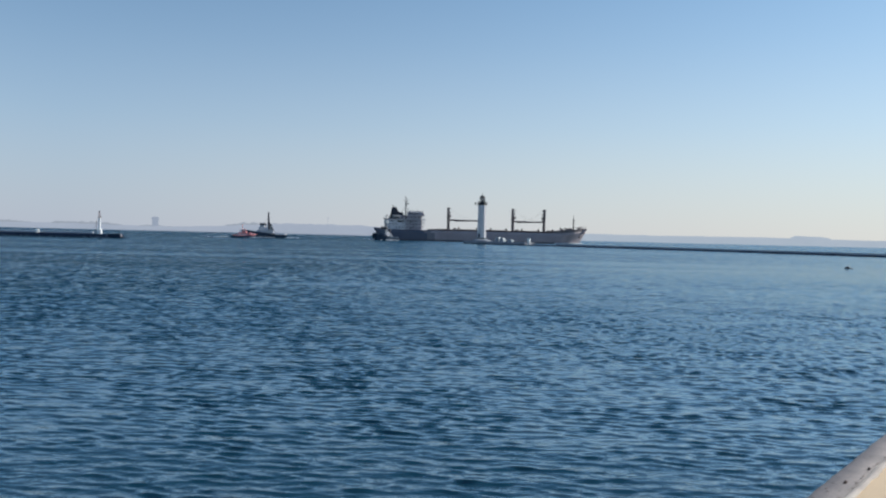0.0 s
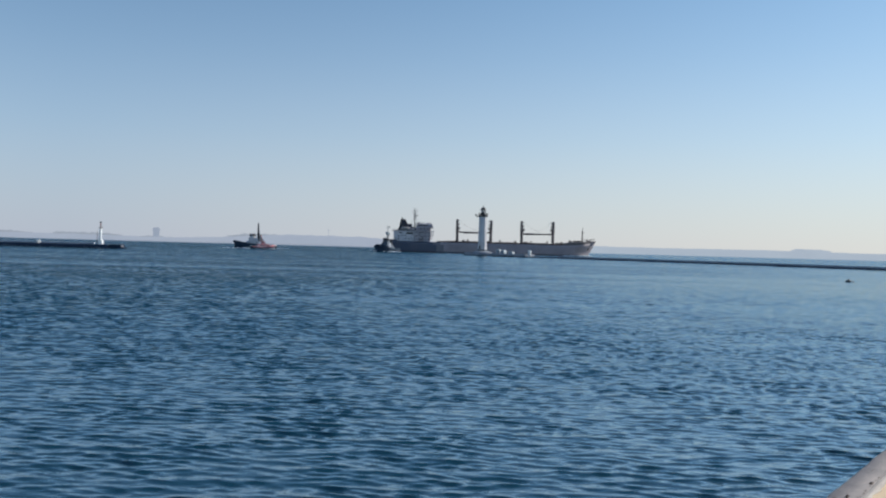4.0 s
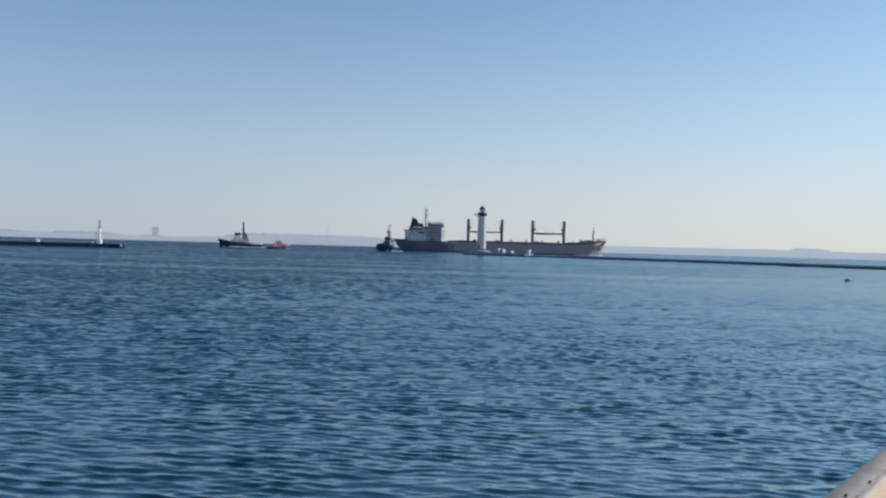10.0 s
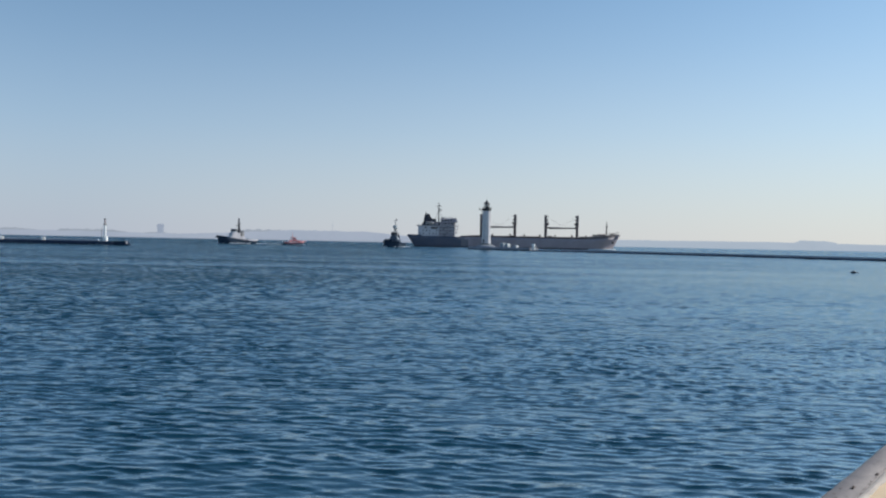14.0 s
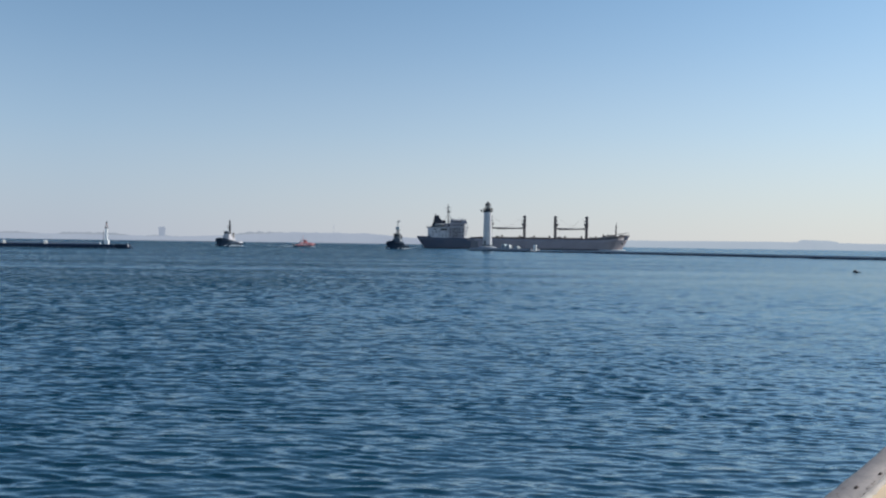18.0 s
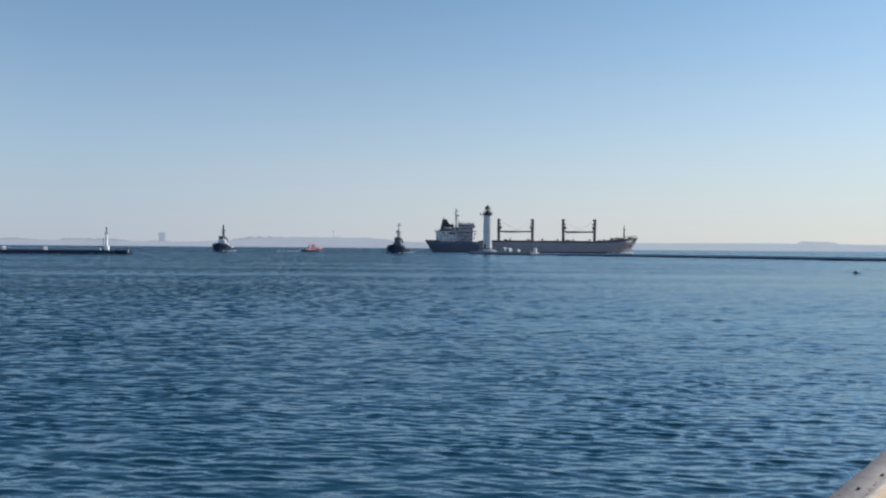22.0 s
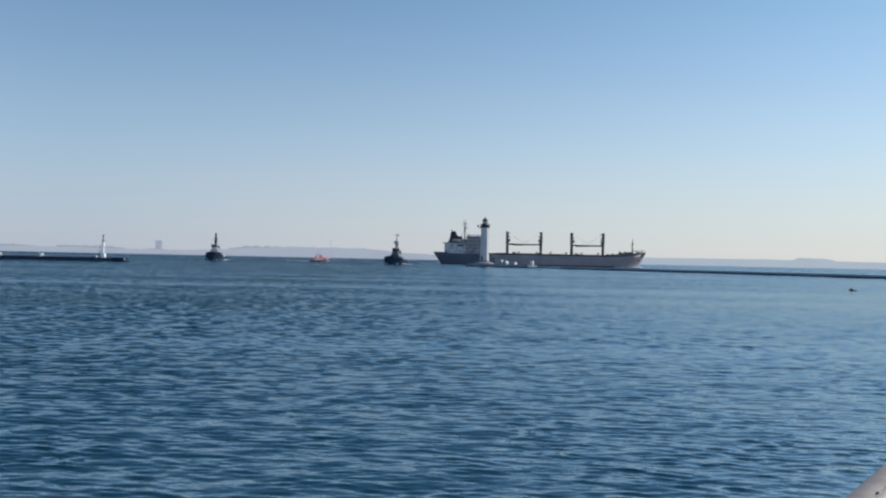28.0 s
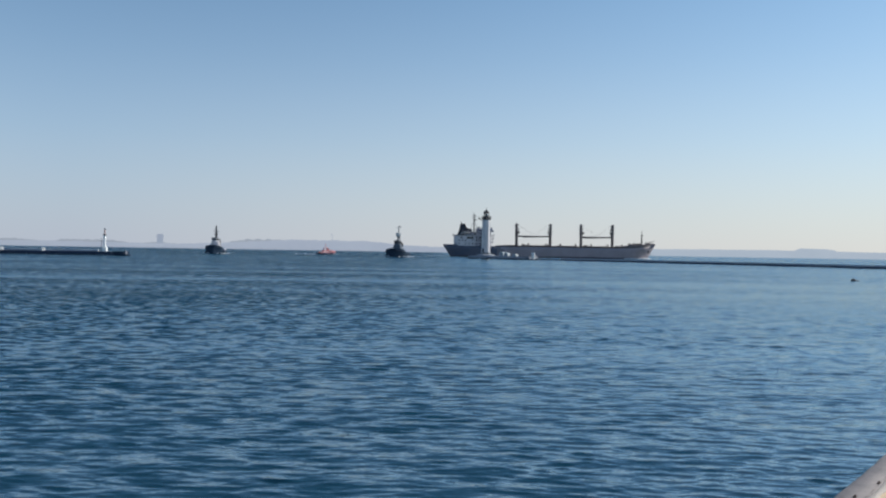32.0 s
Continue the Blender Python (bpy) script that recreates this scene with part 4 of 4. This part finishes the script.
def foam_lumps(seed, x0, x1, y0, y1, size, count):
    """A drift of flattened foam lumps between two points on the water."""
    rng = random.Random(seed)
    bm = bmesh.new()
    for k in range(count):
        f = rng.random()
        r = size * rng.uniform(0.35, 1.0) * (1 - 0.5 * f)
        ball((x0 + (x1 - x0) * f + rng.uniform(-1, 1), y0 + (y1 - y0) * f + rng.uniform(-0.7, 0.7), 0.42), r, rng.uniform(1.4, 2.6), rng.uniform(0.8, 1.4), 0.5, bm=bm, sub=1)
    return bm


# ---- tugs and pilot boat ----
def tug(kind):
    """kind 0: the tug with the tall funnel post; kind 1: the tug with a fire platform on its mast."""
    dark = M_TUG
    t = tagged(new("tugboat"), ("dark-hulled harbour tug with white wheelhouse and tall dark mast" if kind == 0
                                else "black-hulled harbour tug with a platform mast pushing a white bow wave"), "tugboat", "harbour tugs")
    length, beam = (30.5, 10.5) if kind == 0 else (29.0, 11.5)
    rise = (lambda s: 2.3 + 2.7 * max(0, (s - 0.35) / 0.65) ** 1.7) if kind == 0 else (lambda s: 1.9 + 2.8 * max(0, (s - 0.4) / 0.6) ** 1.6)
    bm, tops = hull_mesh(length, beam, rise, 2.5, stern=0.75, rake=0.03, entry=0.3, n=30)
    part("hull", bm, [dark, M_RUBBER], t)
    part("bulwark", bulwark(tops, 8, 31, 0.95, 0.2, 0.1), dark, t)
    part("stern_bulwark", bulwark(tops, 0, 13, 1.1, 0.2), M_WHITE if kind == 0 else dark, t)
    fend = bmesh.new()
    for a, b in zip(tops[:-1], tops[1:]):
        for s in (-1, 1):
            rod((a[0], s * (a[1] + 0.05), a[2] - 0.4), (b[0], s * (b[1] + 0.05), b[2] - 0.4), 0.28, seg=6, bm=fend)
    part("rubbing_fender", fend, M_RUBBER, t)
    part("bow_fender", rod((tops[-1][0] + 0.1, -1.6, tops[-1][2] - 0.1), (tops[-1][0] + 0.1, 1.6, tops[-1][2] - 0.1), 0.7, seg=10), M_RUBBER, t)
    for k in range(6):
        x = -length * 0.3 + k * length * 0.12
        for s in (-1, 1):
            part("tyre_fender", rod((x, s * (beam / 2 + 0.1), 1.0), (x, s * (beam / 2 + 0.42), 1.0), 0.55, seg=12), M_RUBBER, t)
    pale = M_WHITE if kind == 0 else M_SLATE
    z = 2.3 if kind == 0 else 1.9
    fx = 0.0 if kind == 0 else -0.5          # how far forward the house stands
    w = 0.86 if kind == 0 else 0.74          # how broad it is
    house = part("deckhouse", tapered(-6.0, 7.6, 4.3, z - 0.2, z + 3.4, 1.0, 1.3) if kind else prism([(fx - 5.5, z), (fx - 4.8, z + 3.3), (fx + 6.2, z + 3.3), (fx + 8.4, z + 0.9), (fx + 8.4, z)], -3.6 * w, 3.6 * w), pale, t)
    for k in range(4):
        for s in (-1, 1):
            part("porthole", rod((fx - 3 + k * 2.4, s * (3.6 * w - 0.02), z + 1.9), (fx - 3 + k * 2.4, s * (3.6 * w + 0.06), z + 1.9), 0.32, seg=10), M_GLASS, house)
    upper = part("upper_house", tapered(-2.6, 4.6, 2.7, z + 3.3, z + 5.6, 0.7, 0.7) if kind else box(fx + 1.6, 0, z + 4.4, 6.6, 5.6 * w, 2.3, bevel=0.2), M_WHITE if kind == 0 else pale, t)
    part("door", box(fx - 1.72, 0.9, z + 4.4, 0.1, 0.9, 2.0), M_STEEL, upper)
    wr = 0.82 if kind == 0 else 0.75
    wheel = part("wheelhouse", turned([(2.75 * wr, z + 5.5), (2.85 * wr, z + 6.3), (3.05 * wr, z + 7.9), (2.95 * wr, z + 8.1)], 8, at=(fx + 2.0, 0, 0), spin=radians(22.5)), M_WHITE if kind == 0 else pale, t)
    for k in range(8):
        m = Matrix.Rotation(k * math.pi / 4, 4, "Z")
        c = m @ Vector((2.78 * wr, 0, 0))
        part("window", box(fx + 2.0 + c.x, c.y, z + 7.2, 0.12, 1.9 * wr, 1.1, rot=m), M_GLASS, wheel)
    part("roof", turned([(3.3 * wr, z + 8.1), (3.3 * wr, z + 8.3), (2.6 * wr, z + 8.5)], 8, at=(fx + 2.0, 0, 0), spin=radians(22.5)), M_STEEL, wheel)
    for s in (-1, 1):
        f = part("funnel", prism([(fx - 4.8, z + 3.2), (fx - 4.4, z + 6.6), (fx - 3.0, z + 6.6), (fx - 2.6, z + 3.2)], s * 2.4 * w - 0.6, s * 2.4 * w + 0.6), M_FUNNEL if kind else M_BUFF, t)
        part("exhaust", rod((fx - 3.7, s * 2.4 * w, z + 6.5), (fx - 4.0, s * 2.4 * w, z + 7.6), 0.3, seg=8), M_DARK, f)
    if kind == 0:
        mast = part("mast", rod((fx - 2.2, 0, z + 3), (fx - 1.7, 0, 18.6), 0.95, 0.5, 8), M_FUNNEL, t, "thick dark mast post")
        part("mast_stay", rod((fx - 2.0, 0, 12.0), (fx - 6.0, 0, z + 2.4), 0.3, 0.35, 6), M_FUNNEL, mast)
        part("yard", box(fx - 1.8, 0, 14.8, 0.5, 3.4, 0.35), M_FUNNEL, mast)
        part("radar_scanner", box(fx - 0.8, 0, 13.0, 0.5, 2.6, 0.5), M_DARK, mast)
    else:
        mast = part("mast", rod((-1.6, 0, z + 3), (-1.6, 0, 19.6), 0.6, 0.2, 8), M_BUFF, t)
        part("fire_platform", turned([(0.9, 0), (1.65, 0.5), (1.65, 2.1), (1.4, 2.4)], 10, at=(-1.6, 0, 12.6)), M_PALE, mast, "grey drum-shaped platform")
        for s in (-1, 1):
            part("mast_leg", rod((-1.6, s * 2.2, z + 3.2), (-1.6, s * 0.5, 13.0), 0.32, 0.22, 6), M_BUFF, mast)
        part("yard", box(-1.6, 0, 18.2, 0.25, 3.2, 0.25), M_PALE, mast)
        part("flag", box(-2.0, 0.9, 18.9, 0.08, 1.0, 0.6), M_FADED, mast, "faded reddish flag")
    # white block added where the sun catches the house side
    if kind:
        part("sunlit_spot", box(2.4, 3.4, z + 1.3, 2.6, 1.0, 2.4, bevel=0.15), M_BRIGHT, t, "white block added for the sunlit side of the house")
    part("winch", rod((-8.4, -1.5, 2.7), (-8.4, 1.5, 2.7), 0.95, seg=12), M_STEEL, t)
    part("tow_bitt", box(-10.4, 0, 2.5, 0.7, 2.4, 1.6, bevel=0.1), M_DARK, t)
    part("tow_winch", rod((length * 0.33, -1.2, 4.1), (length * 0.33, 1.2, 4.1), 0.8, seg=12), M_STEEL, t)
    ry = -3.0 if kind == 0 else 2.3
    raft = part("life_raft", rod((-1.0, ry, z + 3.9), (0.6, ry, z + 3.9), 0.5, seg=10), M_BRIGHT, t, "white life raft canister")
    part("cradle", box(-0.2, ry, z + 3.4, 1.4, 0.8, 0.3), M_STEEL, raft)
    part("bow_wave", foam_lumps(2, length * 0.40, -length * 0.2, beam * 0.30, beam * 0.8, 1.05, 34), M_FOAM, t, "white bow wave")
    part("bow_wave", foam_lumps(3, length * 0.40, -length * 0.2, -beam * 0.30, -beam * 0.8, 1.05, 34), M_FOAM, t, "white bow wave")
    part("wake", foam_lumps(4, -length * 0.5, -length * 0.8, -1.5, 1.5, 0.7, 26), M_FOAM, t, "trail of white wash astern")
    return t


def pilot_boat():
    t = tagged(new("pilot_boat"), "small pilot boat with bright red cabin, white band and dark hull", "boat")
    rise = lambda s: 1.3 + 1.0 * max(0, (s - 0.4) / 0.6) ** 1.5
    bm, tops = hull_mesh(16.5, 4.8, rise, 1.0, stern=0.85, rake=0.05, entry=0.4, n=24)
    part("hull", bm, [M_TUG, M_RUBBER], t)
    part("rubbing_strake", bulwark(tops, 4, 25, 0.6, 0.12), M_RED, t, "red raised bulwark")
    cab = part("cabin", prism([(-3.4, 1.2), (-3.2, 3.5), (4.6, 3.4), (6.2, 1.9), (6.3, 1.2)], -2.0, 2.0), M_RED, t)
    top = part("wheelhouse", prism([(-2.4, 3.2), (-2.2, 5.3), (1.2, 5.4), (2.2, 3.2)], -1.7, 1.7), M_RED, t)
    for s in (-1, 1):
        for k in range(3):
            part("window", box(-1.6 + k * 1.15, s * 1.71, 4.5, 0.85, 0.06, 0.8), M_GLASS, top)
            part("window", box(-0.6 + k * 1.9, s * 2.01, 2.6, 1.1, 0.06, 0.6), M_GLASS, cab)
        part("side_band", box(0.4, s * 2.02, 1.8, 7.2, 0.06, 1.0), M_BRIGHT, cab, "white band along the cabin")
    part("aft_panel", prism([(-2.5, 3.25), (-2.35, 5.0), (-1.0, 5.0), (-1.0, 3.25)], -1.76, 1.76), M_BRIGHT, top, "white after panel")
    part("windscreen", box(1.7, 0, 4.5, 0.1, 2.9, 0.9, rot=Matrix.Rotation(radians(-24), 4, "Y")), M_GLASS, top)
    mast = part("mast", rod((-0.6, 0, 5.3), (-0.9, 0, 9.0), 0.16, 0.08, 6), M_RED, t)
    part("radar_scanner", box(-0.5, 0, 6.6, 0.3, 1.6, 0.3), M_WHITE, mast)
    part("yard", box(-0.8, 0, 7.6, 0.15, 1.8, 0.15), M_RED, mast)
    part("engine_box", box(-5.6, 0, 1.7, 2.2, 2.2, 0.9, bevel=0.1), M_ORANGE, t)
    part("stern_rail", railing([(-2.5, -2.1, 1.35), (-7.8, -2.0, 1.3), (-7.8, 2.0, 1.3), (-2.5, 2.1, 1.35)], 1.0, 0.05, 1.3), M_WHITE, t)
    part("bow_rail", railing([(3.5, -2.0, 1.6), (7.4, -0.5, 2.2), (7.4, 0.5, 2.2), (3.5, 2.0, 1.6)], 1.0, 0.05, 1.3), M_WHITE, t)
    part("bow_wave", foam_lumps(12, 7.0, -4, -1.5, -3.6, 0.6, 22), M_FOAM, t, "white bow wave")
    part("wake", foam_lumps(13, -8.5, -26, -0.5, 0.8, 0.6, 40), M_FOAM, t, "white wake trailing astern")
    return t


ship = cargo_ship()
west_tug = tug(0)
stern_tug = tug(1)
pilot = pilot_boat()


# ---- quay underfoot ----
QU, QN = Vector((0.661, 0.750, 0)), Vector((-0.750, 0.661, 0))
QTURN = math.atan2(QU.y, QU.x)
QTOP = 2.05


def quay_pose(along, out, z):
    p = QU * along + QN * out
    return pose(p.x, p.y, z, 0, 0, math.degrees(QTURN))


def quay():
    q = tagged(new("pavement_quay"), "cream concrete quay with a worn pale coping and grey ledge", "quay", kind="structure")
    q.matrix_basis = quay_pose(0, 0, 0)
    # local x runs along the edge, local y out over the water
    part("quay_slab", box(0, -24.779, QTOP - 1.5, 160, 52, 3.0), M_CREAM, q)
    part("quay_wall", box(0, 1.29, QTOP - 2.04, 160, 0.28, 4.0), M_LEDGE, q)
    for nm, out, wide, z, mat, rough in (("ledge", 1.364, 0.198, QTOP - 0.05, M_LEDGE, 0.012), ("coping", 1.2525, 0.062, QTOP - 0.045, M_COPING, 0.014)):
        bm = bmesh.new()
        rows = []
        for i in range(1601):
            x = -60 + i * 0.075
            chip = noise.noise((x * 3.1, out * 9, 0)) + 0.6 * noise.noise((x * 11, out * 5, 4))
            sink = 0.004 * noise.noise((x * 1.7, out, 8))
            a, c = out - wide / 2 - (0.016 * noise.noise((x * 7, 3, 1)) + 0.012 * noise.noise((x * 23, 5, 2)) + 0.008 if nm == "coping" else 0), out + wide / 2 + rough * chip
            rows.append([bm.verts.new(v) for v in ((x, a, z - 0.1), (x, a, z + 0.05 + sink), (x, c - 0.02, z + 0.05 + sink), (x, c, z + 0.03 + sink), (x, c, z - 0.1))])
        for p, q2 in zip(rows, rows[1:]):
            for k in range(4):
                bm.faces.new((p[k], q2[k], q2[k + 1], p[k + 1])).smooth = k == 1
        bm.faces.new(rows[0])
        bm.faces.new(rows[-1][::-1])
        bmesh.ops.recalc_face_normals(bm, faces=bm.faces[:])
        part(nm, bm, mat, q)
    return q


quay()


def mooring_ring(along, out, name, label):
    t = tagged(new(name), label, "fitting")
    t.matrix_basis = quay_pose(along, out, QTOP)
    part("plate", box(0, 0, 0.004, 0.05, 0.022, 0.008, bevel=0.003), M_RUST, t)
    part("stud", turned([(0.007, 0.007), (0.007, 0.013), (0.003, 0.016)], 8), M_RUST, t)


mooring_ring(5.90, 1.345, "iron_cleat", "small rusty iron cleat set in the quay ledge")
mooring_ring(6.38, 1.297, "iron_cleat", "small rusty iron cleat beside the worn coping")


def joint_grit():
    """Dirt and broken mortar in the joint between coping and ledge."""
    rng = random.Random(21)
    bm = bmesh.new()
    for _ in range(70):
        a = rng.uniform(4.6, 9.5)
        r = rng.uniform(0.003, 0.008)
        p = QU * a + QN * rng.gauss(1.284, 0.006)
        ball((p.x, p.y, QTOP + 0.001), r, rng.uniform(1, 2.2), rng.uniform(0.8, 1.6), 0.45, bm=bm, sub=1)
    for _ in range(40):
        a = rng.uniform(4.6, 9.5)
        p = QU * a + QN * rng.uniform(1.30, 1.44)
        ball((p.x, p.y, QTOP + 0.001), rng.uniform(0.002, 0.007), rng.uniform(1, 2.5), rng.uniform(0.8, 1.8), 0.4, bm=bm, sub=1)
    tagged(part("grit", bm, M_GRIT), "brown grit and broken mortar on the quay ledge", "grit", kind="stuff")


joint_grit()


# ---- what moves ----
def motions():
    walk(sea, [(0, pose(1, 14, 0)), (16, pose(0, 0, 0)), (32, pose(-1, -14, 0))])
    walk(ship, [(t, pose(x, 657, 0)) for t, x in (
        (0, 36.9), (3, 42.1), (6, 47.3), (9, 52.3), (13, 59.5), (17, 66.6), (20, 71.7), (23, 77.0), (26, 81.8), (29, 86.6), (32, 91.8))])
    west = []
    for t, x, y, turn in (
            (0, -123.4, 562, 190), (3, -129.7, 561, 193), (6, -134.0, 560, 196), (9, -139.7, 560, 202), (12, -143.8, 559, 213), (14, -147.5, 558, 227),
            (16.5, -151.5, 555, 247), (17.5, -153.0, 553, 258), (18.5, -154.2, 551, 267), (20, -155.0, 548, 272), (23, -155.7, 540, 277),
            (26, -154.8, 531, 280), (29, -153.0, 522, 281), (32, -150.4, 512, 279)):
        ahead = 2.0         # the mast stands this far abaft the middle
        west.append((t, pose(x + ahead * math.cos(radians(turn)), y + ahead * math.sin(radians(turn)), 0, 0, 0, turn)))
    walk(west_tug, west)
    walk(stern_tug, [(t, pose(x, y, 0, 0, 0, turn)) for t, x, y, turn in (
        (0, -39.2, 574, 248), (6, -37.0, 560, 252), (13, -33.0, 532, 260), (20, -30.2, 510, 263), (26, -28.6, 493, 263), (32, -27.0, 475, 263))])
    walk(pilot, [(t, pose(x, y, 0, 0, 0, turn)) for t, x, y, turn in (
        (0, -127.2, 505, 8), (1, -123.4, 507, 10), (2, -120.8, 509, 12), (3, -118.6, 511, 13), (4.5, -116.9, 515, 15), (6, -115.3, 519, 16), (9, -110.6, 526, 18), (13, -106.0, 540, 22), (17, -102.5, 556, 24),
        (20, -100.2, 570, 26), (23, -98.2, 582, 28), (28, -94.5, 600, 30), (32, -92.6, 617, 32))])


motions()
